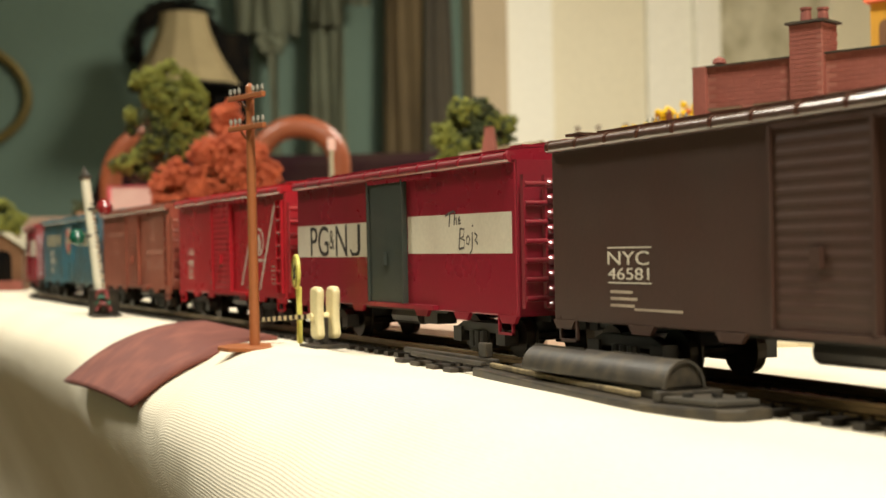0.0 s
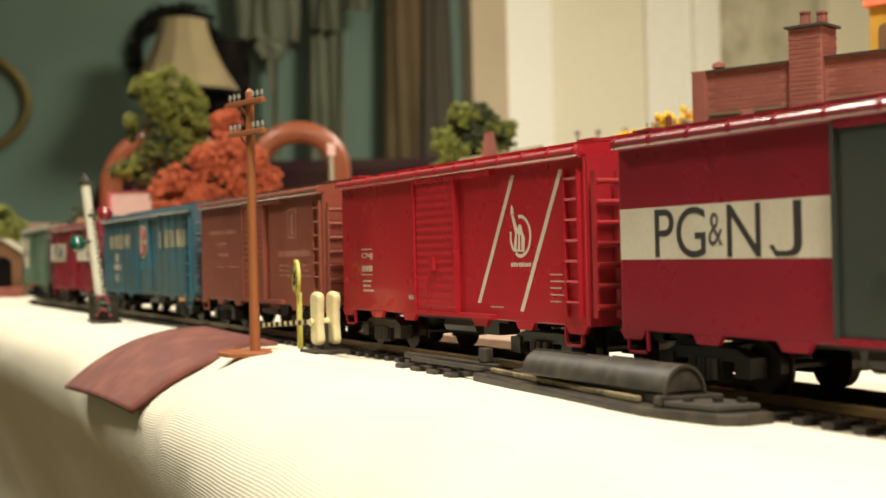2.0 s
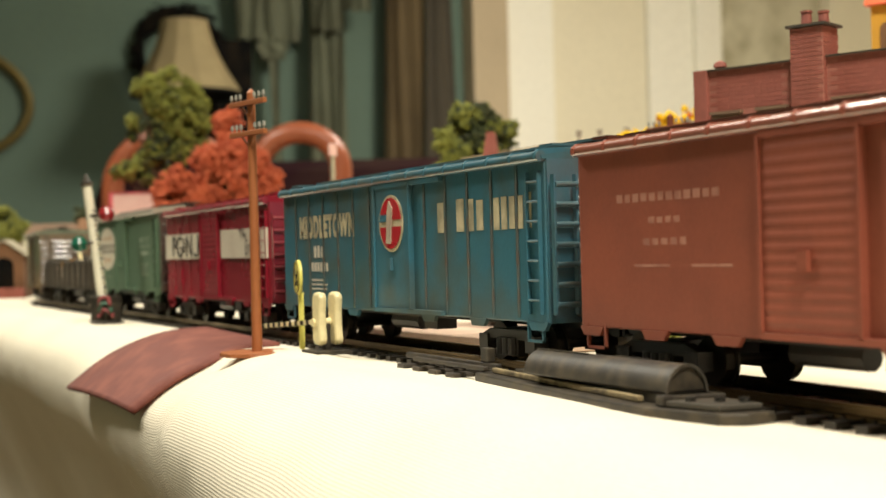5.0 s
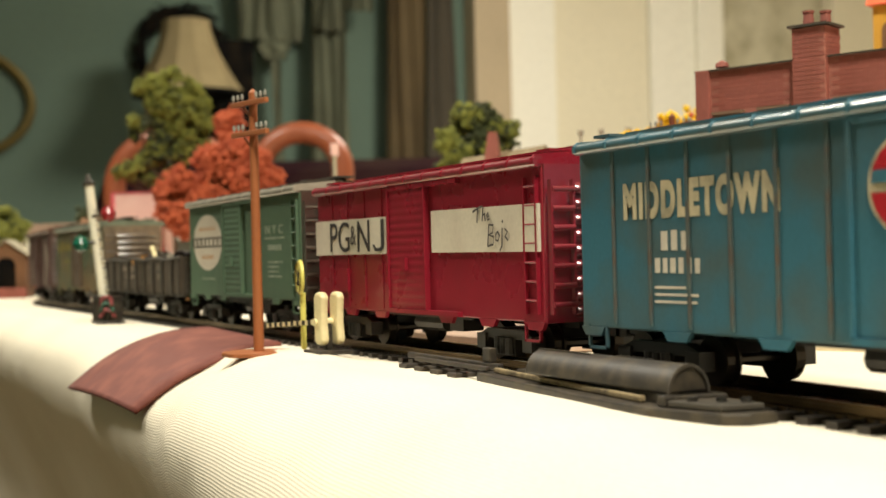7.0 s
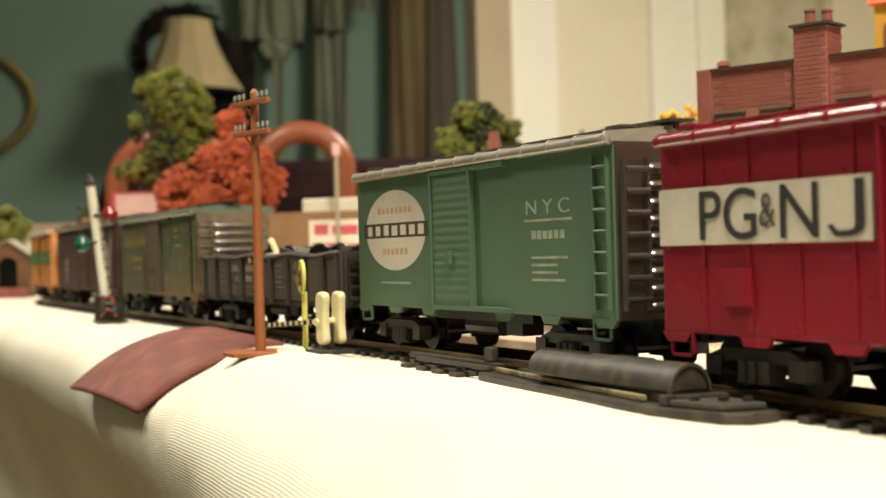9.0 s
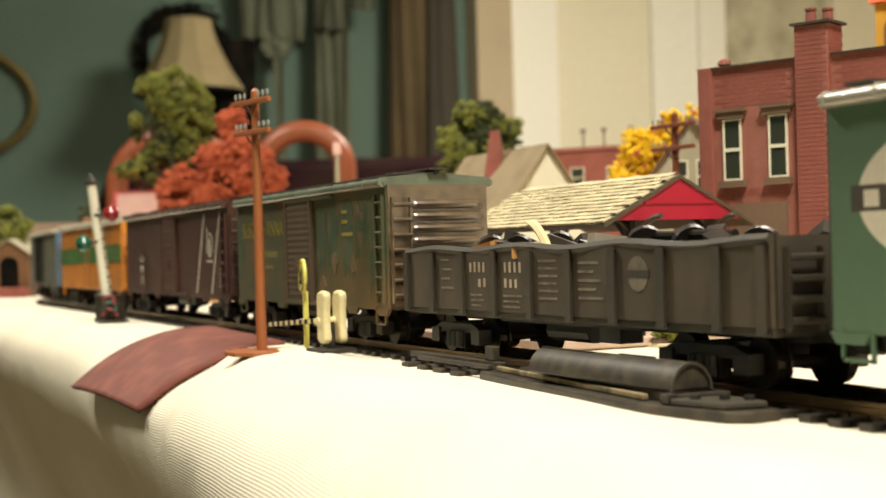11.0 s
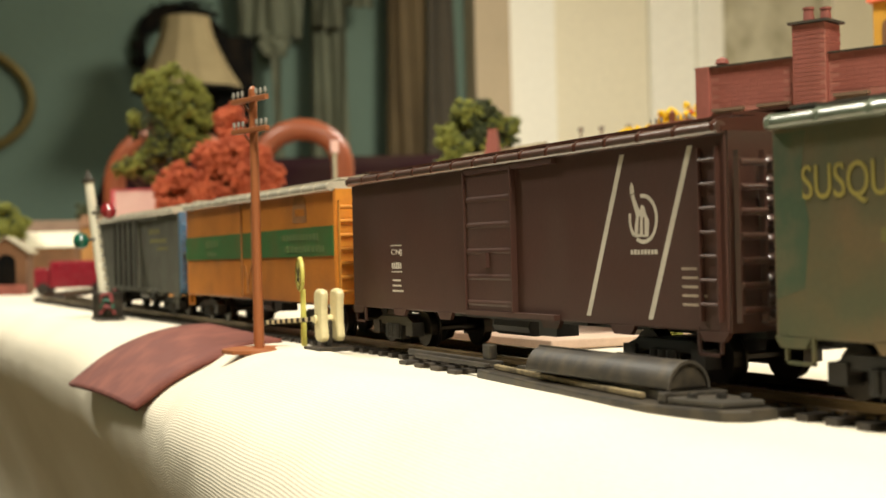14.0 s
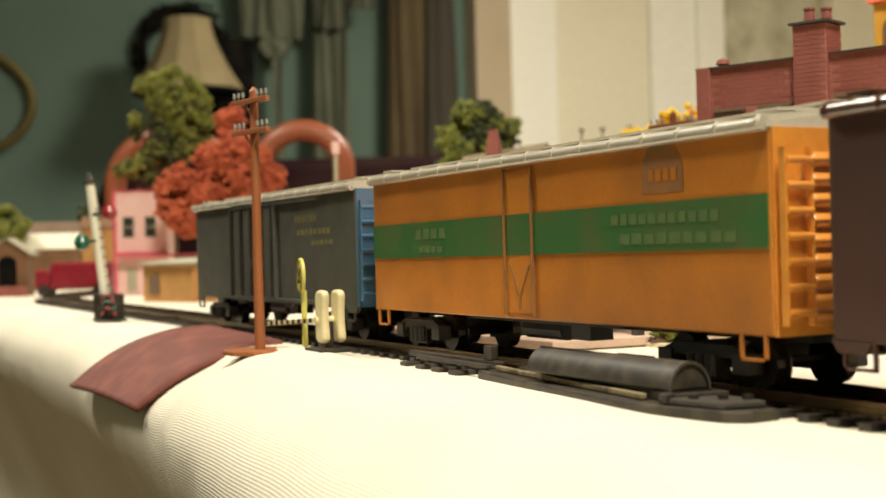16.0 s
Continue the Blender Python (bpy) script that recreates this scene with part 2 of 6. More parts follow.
    "curtain": mat("grey_green_curtain", srgb(104, 108, 88), 0.9, coarse=6, fine=200, dirt=0.5, dirt_colour=srgb(78, 76, 58)),
    "curtain_brown": mat("brown_curtain", srgb(104, 88, 60), 0.9, coarse=6, fine=200, dirt=0.4),
    # darker curtain colour stands in for shade next to the casing
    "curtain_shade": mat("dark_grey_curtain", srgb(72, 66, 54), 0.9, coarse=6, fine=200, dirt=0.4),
    "iron": mat("black_iron", srgb(12, 12, 11), 0.9, coarse=20, fine=200, spec=0.1),
    "gilt": mat("gilt_frame", srgb(110, 96, 50), 0.4, 0.5, coarse=20, fine=200),
    "floor": mat("floor_wood", srgb(118, 98, 76), 0.45, coarse=3, fine=80),
    "ceiling": mat("ceiling_white", srgb(225, 215, 195), 0.9, coarse=2, fine=60),
}


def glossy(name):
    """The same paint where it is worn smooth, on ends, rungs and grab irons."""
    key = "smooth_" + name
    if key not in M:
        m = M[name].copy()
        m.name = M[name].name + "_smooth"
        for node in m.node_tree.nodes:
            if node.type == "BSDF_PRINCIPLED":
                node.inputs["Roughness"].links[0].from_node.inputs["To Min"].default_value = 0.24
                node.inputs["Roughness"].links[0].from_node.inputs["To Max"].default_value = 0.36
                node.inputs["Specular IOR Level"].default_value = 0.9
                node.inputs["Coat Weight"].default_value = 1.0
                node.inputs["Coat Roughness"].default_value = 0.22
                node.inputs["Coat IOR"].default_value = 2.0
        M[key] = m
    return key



# ---- mesh helpers ----
class Shape:
    """Collects boxes, prisms and tubes into one mesh."""

    def __init__(self):
        self.v, self.f = [], []

    def add(self, verts, faces):
        n = len(self.v)
        self.v += [tuple(p) for p in verts]
        self.f += [tuple(i + n for i in f) for f in faces]
        return self

    def box(self, x0, x1, y0, y1, z0, z1, m=None):
        vs = [Vector((x, y, z)) for x in (x0, x1) for y in (y0, y1) for z in (z0, z1)]
        if m is not None:
            vs = [m @ p for p in vs]
        return self.add(vs, [(0, 1, 3, 2), (4, 6, 7, 5), (0, 4, 5, 1), (2, 3, 7, 6), (0, 2, 6, 4), (1, 5, 7, 3)])

    def tube(self, a, b, r, r2=None, seg=10):
        a, b = Vector(a), Vector(b)
        r2 = r if r2 is None else r2
        q = (b - a).to_track_quat("Z", "Y")
        ring = [q @ Vector((math.cos(2 * math.pi * i / seg), math.sin(2 * math.pi * i / seg), 0)) for i in range(seg)]
        vs = [a + d * r for d in ring] + [b + d * r2 for d in ring]
        fs = [(i, (i + 1) % seg, seg + (i + 1) % seg, seg + i) for i in range(seg)]
        return self.add(vs, fs + [tuple(range(seg - 1, -1, -1)), tuple(range(seg, 2 * seg))])

    def prism(self, outline, axis, a, b):
        """An outline in two axes, drawn out along the third from a to b."""
        n = len(outline)

        def spot(p, d):
            return {"x": (d, p[0], p[1]), "y": (p[0], d, p[1]), "z": (p[0], p[1], d)}[axis]
        vs = [spot(p, a) for p in outline] + [spot(p, b) for p in outline]
        fs = [(i, (i + 1) % n, n + (i + 1) % n, n + i) for i in range(n)]
        return self.add(vs, fs + [tuple(range(n - 1, -1, -1)), tuple(range(n, 2 * n))])

    def lathe(self, rings, centre=(0, 0, 0), seg=20, squash=1.0):
        """Rings of (radius, height) turned round the vertical through the centre."""
        c = Vector(centre)
        vs, fs = [], []
        for r, z in rings:
            vs += [c + Vector((r * math.cos(2 * math.pi * i / seg), squash * r * math.sin(2 * math.pi * i / seg), z)) for i in range(seg)]
        for k in range(len(rings) - 1):
            fs += [(k * seg + i, k * seg + (i + 1) % seg, (k + 1) * seg + (i + 1) % seg, (k + 1) * seg + i) for i in range(seg)]
        return self.add(vs, fs + [tuple(range(seg - 1, -1, -1)), tuple(range((len(rings) - 1) * seg, len(rings) * seg))])

    def sweep(self, line, r, seg=8):
        """A round rod along a polyline."""
        line = [Vector(p) for p in line]
        vs, fs = [], []
        for k, p in enumerate(line):
            d = line[min(k + 1, len(line) - 1)] - line[max(k - 1, 0)]
            q = d.to_track_quat("Z", "Y")
            vs += [p + q @ Vector((r * math.cos(2 * math.pi * i / seg), r * math.sin(2 * math.pi * i / seg), 0)) for i in range(seg)]
        for k in range(len(line) - 1):
            fs += [(k * seg + i, k * seg + (i + 1) % seg, (k + 1) * seg + (i + 1) % seg, (k + 1) * seg + i) for i in range(seg)]
        return self.add(vs, fs + [tuple(range(seg - 1, -1, -1)), tuple(range((len(line) - 1) * seg, len(line) * seg))])

    def mesh(self, name, material, smooth=False):
        me = bpy.data.meshes.new(name)
        me.from_pydata(self.v, [], self.f)
        bm = bmesh.new()
        bm.from_mesh(me)
        bmesh.ops.recalc_face_normals(bm, faces=bm.faces)
        bm.to_mesh(me)
        bm.free()
        me.materials.append(M[material])
        if smooth:
            me.shade_smooth()
            me.set_sharp_from_angle(angle=radians(40))
        return me


def part(name, shape, material, parent=None, label="", bevel=0.0, smooth=False, m=None):
    me = shape.mesh(name, material, smooth) if isinstance(shape, Shape) else shape
    ob = new(name, me)
    ob.parent = parent
    if m is not None:
        ob.matrix_basis = m
    if bevel:
        b = ob.modifiers.new("bevel", "BEVEL")
        b.width, b.segments, b.limit_method = bevel, 2, "ANGLE"
    if label:
        tagged(ob, label)
    return ob


def thing(name, label, category, m=None, group="", kind=""):
    ob = new(name)
    ob.empty_display_size = 0.01
    if m is not None:
        ob.matrix_basis = m
    return tagged(ob, label, category, group, kind)


def lettering(words, material, parent, x0, x1, z0, z1, proud=0.0004, side=-0.0165, name="lettering", bold=0.0):
    """Words in the built-in font on a car's near side, fitted between x0 and x1, z0 and z1."""
    curve = bpy.data.curves.new("words", "FONT")
    curve.body, curve.size, curve.extrude, curve.offset = words, 0.01, 0.00004, bold
    curve.space_character = 1.0 + 400 * bold
    tmp = bpy.data.objects.new("words", curve)
    scene.collection.objects.link(tmp)
    bpy.context.view_layer.update()
    me = bpy.data.meshes.new_from_object(tmp)
    bpy.data.objects.remove(tmp)
    me.materials.clear()
    me.materials.append(M[material])
    xs, ys = [v.co.x for v in me.vertices], [v.co.y for v in me.vertices]
    kx, ky = (x1 - x0) / (max(xs) - min(xs)), (z1 - z0) / (max(ys) - min(ys))
    me.transform(Matrix.Diagonal((kx, ky, 1, 1)) @ Matrix.Translation((-min(xs), -min(ys), 0)))
    return part(name, me, material, parent, m=pose(x0 - parent.get("shift", 0.0), side - proud * parent.get("lift", 1.0), z0, 90))


# ---- the room ----
TABLE = -0.0045
FLOOR = -0.78


def build_room():
    x0, x1, y0, y1, top = -4.6, 2.6, -2.2, 4.6, 1.75
    tagged(part("floor", Shape().box(x0, x1, y0, y1, FLOOR - 0.1, FLOOR), "floor"), "brown wooden floor of the living room", "floor", kind="structure")
    tagged(part("ceiling", Shape().box(x0, x1, y0, y1, top, top + 0.1), "ceiling"), "plain white ceiling of the living room", "ceiling", kind="structure")
    for n, b, mm, lab in (("wall_west", (x0 - 0.12, x0, y0, y1), "teal", "dark teal painted wall behind the layout"), ("wall_north", (x0, x1, y1, y1 + 0.12), "white_paint", "white painted wall"),
                          ("wall_south", (x0, x1, y0 - 0.12, y0), "teal", "dark teal painted wall"), ("wall_east", (x1, x1 + 0.12, y0, y1), "white_paint", "cream painted wall")):
        tagged(part(n, Shape().box(*b, FLOOR, top), mm), lab, "wall", kind="structure")


def build_white_panels():
    """White door and its casings on the west wall, with a frosted pane beside it."""
    w = -4.6
    door = thing("door_1", "white painted panel door with wide casings", "door", kind="structure")
    # first casing greyer, the next ones a brighter white than the leaf
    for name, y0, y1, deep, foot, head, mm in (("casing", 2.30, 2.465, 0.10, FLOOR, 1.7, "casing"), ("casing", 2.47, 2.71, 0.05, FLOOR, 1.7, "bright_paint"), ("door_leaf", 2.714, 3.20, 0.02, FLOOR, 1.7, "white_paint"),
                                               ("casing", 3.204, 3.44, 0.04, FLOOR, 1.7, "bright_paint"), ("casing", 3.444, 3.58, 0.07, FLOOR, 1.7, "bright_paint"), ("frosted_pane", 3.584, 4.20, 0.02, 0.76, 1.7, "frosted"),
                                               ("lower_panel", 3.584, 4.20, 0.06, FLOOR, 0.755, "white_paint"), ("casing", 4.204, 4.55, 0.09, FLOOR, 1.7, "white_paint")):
        part(name, Shape().box(w, w + deep, y0, y1, foot, head), mm, door, bevel=0.006)


def curtain(name, y0, y1, top, foot, folds, depth, material, label, x=-4.48):
    s = Shape()
    n = folds * 10
    rnd = random.Random(folds)
    shifts = [rnd.uniform(-0.5, 0.5) for _ in range(folds + 2)]
    vs, fs = [], []
    for k in range(13):
        z = top + (foot - top) * k / 12
        for i in range(n + 1):
            u = i / n
            a = u * folds
            push = math.sin(2 * math.pi * (a + 0.3 * shifts[int(a)])) * depth * (0.6 + 0.4 * k / 12)
            y = y0 + (y1 - y0) * u + 0.01 * math.sin(k * 0.7 + i * 0.2)
            vs += [(x + push, y, z), (x + push - 0.006, y, z)]
    w = 2 * (n + 1)
    for k in range(12):
        for i in range(n):
            a, b = k * w + 2 * i, (k + 1) * w + 2 * i
            fs += [(a, a + 2, b + 2, b), (a + 1, b + 1, b + 3, a + 3)]
    s.add(vs, fs)
    return tagged(part(name, s, material, smooth=True), label, "curtain")


def build_lamp():
    c = (-4.2, 1.032)
    lamp = thing("table_lamp", "table lamp with beige bell-shaped fabric shade", "lamp", pose(c[0], c[1], 0))
    rings = []
    for i in range(13):
        u = i / 12
        rings.append((0.080 + 0.112 * (1 - u) ** 1.55, 0.590 + 0.248 * u))
    s = Shape().lathe(rings, seg=12)
    part("shade", s, "shade", lamp, bevel=0.002)
    part("trim", Shape().lathe([(0.193, 0.580), (0.193, 0.592)], seg=12), "iron", lamp, "dark trim round the foot of the shade")
    part("finial", Shape().tube((0, 0, 0.84), (0, 0, 0.885), 0.008), "iron", lamp)
    part("stem", Shape().lathe([(0.09, -0.02), (0.09, 0.0), (0.03, 0.03), (0.06, 0.15), (0.07, 0.3), (0.02, 0.42), (0.012, 0.6)], seg=20), "iron", lamp, smooth=True)
    desk = thing("side_table", "dark wooden side table under the lamp", "table", pose(c[0], c[1], 0))
    part("tabletop", Shape().box(-0.28, 0.28, -0.3, 0.3, -0.05, -0.021), "maroon", desk, bevel=0.005)
    for dx in (-0.24, 0.24):
        for dy in (-0.26, 0.26):
            part("leg", Shape().box(dx - 0.02, dx + 0.02, dy - 0.02, dy + 0.02, FLOOR, -0.052), "maroon", desk)


def build_dark_wreath():
    """Black twig wreath and a black box behind the lamp."""
    rnd = random.Random(4)
    s = Shape()
    c = Vector((-4.56, 1.112, 0.775))
    for k in range(230):
        a = rnd.uniform(0, 2 * math.pi)
        r = 0.150 + rnd.gauss(0, 0.014)
        p = c + Vector((rnd.uniform(-0.02, 0.03), r * math.cos(a), r * math.sin(a) * 1.05))
        d = Vector((rnd.uniform(-0.01, 0.02), -math.sin(a), math.cos(a))).normalized() * 0.05 + Vector((0, rnd.gauss(0, 0.012), rnd.gauss(0, 0.012)))
        s.tube(p - d, p + d, 0.006, 0.002, 5)
    tagged(part("wreath", s, "iron"), "black twig wreath hanging on the teal wall", "wreath")
    box = thing("loudspeaker", "black box loudspeaker standing behind the lamp", "speaker", pose(-4.50, 1.268, 0.16))
    part("cabinet", Shape().box(-0.08, 0.08, -0.07, 0.075, -0.121, 0.66), "iron", box, bevel=0.008)
    part("stand", Shape().box(-0.06, 0.06, -0.05, 0.055, FLOOR - 0.1, -0.122), "iron", box)


def build_mirror():
    s = Shape()
    c = Vector((-4.55, 0.27, 0.58))
    ring = [c + Vector((0, 0.30 * math.cos(a), 0.20 * math.sin(a))) for a in [2 * math.pi * i / 48 for i in range(49)]]
    mirror = thing("oval_picture", "oval picture in a thin gilt frame on the teal wall", "picture")
    part("frame", s.sweep(ring, 0.017, 8), "gilt", mirror, smooth=True)
    part("panel", Shape().prism([(c.y + 0.295 * math.cos(2 * math.pi * i / 40), c.z + 0.195 * math.sin(2 * math.pi * i / 40)) for i in range(40)], "x", -4.585, -4.57), "teal", mirror, "pale green panel")


def build_chair():
    """Wooden chair behind the layout, its back a pair of hoops."""
    base = Vector((-2.05, 0.513, 0))
    across = Vector((0.44, 0.897, 0))
    chair = thing("dining_chair", "varnished wooden dining chair with a round-hooped back", "chair")

    def hoop(cx, w, top, foot, r, n=26):
        pts = [base + across * (cx - w) + Vector((0, 0, foot))]
        for i in range(n + 1):
            a = math.pi - math.pi * i / n
            pts.append(base + across * (cx + w * math.cos(a)) + Vector((0, 0, top - w * 0.92 + 0.92 * w * math.sin(a))))
        pts.append(base + across * (cx + w) + Vector((0, 0, foot)))
        return Shape().sweep(pts, r, 12)
    part("back_hoop", hoop(0.127, 0.073, 0.244, -0.3, 0.0190), "chair_wood", chair, smooth=True)
    part("back_hoop", hoop(-0.102, 0.100, 0.244, -0.3, 0.0190), "chair_wood", chair, smooth=True)
    part("splat", Shape().box(-0.03, 0.06, -0.012, 0.012, -0.3, 0.2, Matrix.Translation(base) @ pose(0, 0, 0, 0, 0, 63.9)), "chair_wood", chair, bevel=0.006)
    part("seat", Shape().box(-0.24, 0.24, -0.03, 0.42, -0.345, -0.302, Matrix.Translation(base) @ pose(0, 0, 0, 0, 0, 63.9)), "chair_wood", chair, bevel=0.01)
    for dx in (-0.2, 0.2):
        for dy in (0.0, 0.38):
            part("leg", Shape().tube((dx, dy, FLOOR), (dx, dy, -0.346), 0.018, 0.022), "chair_wood", chair, m=Matrix.Translation(base) @ pose(0, 0, 0, 0, 0, 63.9))


def build_sofa():
    sofa = thing("sofa", "dark maroon velvet sofa behind the layout", "sofa", pose(-2.75, 1.25, FLOOR, 0, 0, 63.9))
    s = Shape().box(-0.9, 0.55, 0.12, 0.36, 0.12, 1.06)
    part("backrest", s, "maroon", sofa, bevel=0.1)
    part("seat", Shape().box(-0.9, 0.55, -0.5, 0.1, 0.12, 0.45), "maroon", sofa, bevel=0.05)
    for x in (-0.99, 0.64):
        part("armrest", Shape().box(x - 0.08, x + 0.08, -0.5, 0.36, 0.12, 0.66), "maroon", sofa, bevel=0.06)
    for x in (-0.8, 0.45):
        for y in (-0.42, 0.28):
            part("foot", Shape().box(x - 0.03, x + 0.03, y - 0.03, y + 0.03, 0, 0.119), "iron", sofa)


# ---- the table and its cloth ----
def smooth(a, b, x):
    u = min(1, max(0, (x - a) / (b - a)))
    return u * u * (3 - 2 * u)


def edge_y(x):
    """How far the padded front edge stands out: a lobe each side of the dip under the road ramp."""
    left = -0.064 + 0.010 * smooth(-0.41, -0.355, x)
    near = -0.068 - 0.012 * smooth(-0.20, -0.08, x) - 0.008 * smooth(-0.08, 0.1, x)
    u = smooth(-0.235, -0.190, x)
    return left * (1 - u) + near * u


def cloth_z(x, y):
    ridge = 0.0018 * math.exp(-((y + 0.046) / 0.014) ** 2) * smooth(-0.215, -0.16, x)
    ridge += 0.0026 * math.exp(-((y + 0.028) / 0.008) ** 2) * math.exp(-((x + 0.2) / 0.03) ** 2)
    wave = 0.0006 * noise.noise(Vector((x * 18, y * 26, 0.3)))
    fade = min(1, max(0, (-0.018 - y) / 0.012))
    return TABLE + (ridge + wave) * fade


def build_table():
    table = thing("table", "large table that carries the model railway", "table")
    part("tabletop", Shape().box(-1.72, 1.95, -0.012, 1.2, -0.05, -0.008), "tan", table, bevel=0.003)
    for x in (-1.6, 1.8):
        for y in (0.0, 1.1):
            part("leg", Shape().box(x - 0.035, x + 0.035, y - 0.035, y + 0.035, FLOOR, -0.051), "tan", table)
    xs = list(np.arange(-1.75, -0.75, 0.02)) + list(np.arange(-0.75, 0.35, 0.0045)) + list(np.arange(0.35, 1.98, 0.03))
    vs, fs, uv = [], [], []
    prof = 0
    for x in xs:
        x = float(x)
        e = edge_y(x)
        r = 0.024 + 0.014 * smooth(-0.2, -0.05, x)
        row = []
        a0 = e + r
        for y in (1.22, 0.9, 0.6, 0.4, 0.3, 0.2, 0.12, 0.06, 0.03, 0.0, -0.012):
            row.append((y, cloth_z(x, y)))
        for i in range(1, 16):
            y = -0.012 + (a0 + 0.002 + 0.012) * i / 15
            row.append((y, cloth_z(x, y)))
        z0 = cloth_z(x, a0)
        for i in range(15):
            a = math.pi / 2 * i / 14
            level = -0.064 - 0.024 * smooth(-0.42, 0.02, x)
            k = 0.7 * smooth(5, 14, i)
            row.append(((a0 - r * math.sin(a)) * (1 - k) + level * k, z0 - r * 0.98 * (1 - math.cos(a))))
        foot = row[-1]
        for i in range(1, 12):
            drop = (0.006, 0.013, 0.022, 0.033, 0.05, 0.075, 0.11, 0.16, 0.22, 0.30, 0.39)[i - 1]
            z = foot[1] - drop
            fold = 0.003 * math.sin(x * 21 + 0.3 * i) * i / 11
            level = -0.064 - 0.024 * smooth(-0.42, 0.02, x)
            k = smooth(-0.01, 0.03, drop)
            row.append((foot[0] * (1 - k) + (level + min(0.42 * drop, 0.060)) * k + fold, z))
        prof = len(row)
        d, prev = 0, row[0]
        for y, z in row:
            d += math.hypot(y - prev[0], z - prev[1])
            prev = (y, z)
            n = 0.0007 * noise.noise(Vector((x * 40, d * 60, 2.0)))
            k = len(vs) % prof
            vs.append((x, y - (n if k > 26 else 0), z))
            uv.append((x, d))
    for i in range(len(xs) - 1):
        for k in range(prof - 1):
            a, b = i * prof + k, (i + 1) * prof + k
            fs.append((a, b, b + 1, a + 1))
    s = Shape().add(vs, fs)
    me = s.mesh("tablecloth", "cloth")
    me.shade_smooth()
    layer = me.uv_layers.new(name="UVMap")
    for loop in me.loops:
        layer.data[loop.index].uv = uv[loop.vertex_index]
    ob = part("tablecloth", me, "cloth")
    tagged(ob, "off-white twill tablecloth rolled over the table edge", "tablecloth")
    thick = ob.modifiers.new("thickness", "SOLIDIFY")
    thick.thickness, thick.offset = 0.0008, -1


# ---- the track ----
BEND_X, RADIUS = -0.775, 0.457


def path(s):
    """Place and heading on the centre line; s = 0 where the straight meets the bend."""
    if s >= 0:
        return Vector((BEND_X + s, 0, 0)), 0.0
    a = -s / RADIUS
    if a <= math.pi:
        return Vector((BEND_X - RADIUS * math.sin(a), RADIUS * (1 - math.cos(a)), 0)), -a
    return Vector((BEND_X + (a - math.pi) * RADIUS, 2 * RADIUS, 0)), -math.pi


def build_track():
    start, end = -1.9, 2.6
    track = thing("railway_track", "black-tied model railway track with dull brass rails", "track")
    grid = [start + i * 0.02 for i in range(int((0 - start) / 0.02) + 1)] + [0.3, 0.8, 1.4, 2.0, end]
    for side in (-1, 1):
        vs, fs = [], []
        prof = [(-0.0013, -0.0026), (0.0013, -0.0026), (0.0013, -0.0020), (0.0004, -0.0018), (0.0004, -0.0008), (0.0006, -0.0006), (0.0006, 0), (-0.0006, 0), (-0.0006, -0.0006), (-0.0004, -0.0008), (-0.0004, -0.0018), (-0.0013, -0.0020)]
        for s in grid:
            c, h = path(s)
            nrm = Vector((-math.sin(h), math.cos(h), 0))
            vs += [c + nrm * (side * 0.00885 + a) + Vector((0, 0, b)) for a, b in prof]
        n = len(prof)
        for k in range(len(grid) - 1):
            fs += [(k * n + i, k * n + (i + 1) % n, (k + 1) * n + (i + 1) % n, (k + 1) * n + i) for i in range(n)]
        part("rail", Shape().add(vs, fs), "rail", track)
    tie = Shape().box(-0.0014, 0.0014, -0.0155, 0.0155, TABLE + 0.0003, -0.0024)
    for dx in (-0.0024, 0.0024):
        for y in (-0.00885, 0.00885):
            tie.box(dx - 0.0005 if dx > 0 else dx, dx if dx > 0 else dx + 0.0005, y - 0.0018, y + 0.0018, -0.0026, -0.0020)
    me = tie.mesh("tie", "tie")
    s, k = start, 0
    rest = Shape()
    while s < end:
        c, h = path(s)
        near = -0.25 < s < 1.3
        if near:
            part("tie", me, "tie", track, m=Matrix.Translation(c) @ pose(0, 0, 0, 0, 0, math.degrees(h)))
        else:
            rest.box(-0.0014, 0.0014, -0.0155, 0.0155, TABLE + 0.0003, -0.0024, Matrix.Translation(c) @ pose(0, 0, 0, 0, 0, math.degrees(h)))
        s += 0.0072
        k += 1
    tagged(part("far_ties", rest, "tie", track), kind="stuff")
    # tie web of the turnout
    part("tie_web", Shape().box(-0.16, 0.06, -0.0125, -0.0105, TABLE + 0.0004, -0.003).box(-0.16, 0.06, 0.0105, 0.0125, TABLE + 0.0004, -0.003), "tie", track)


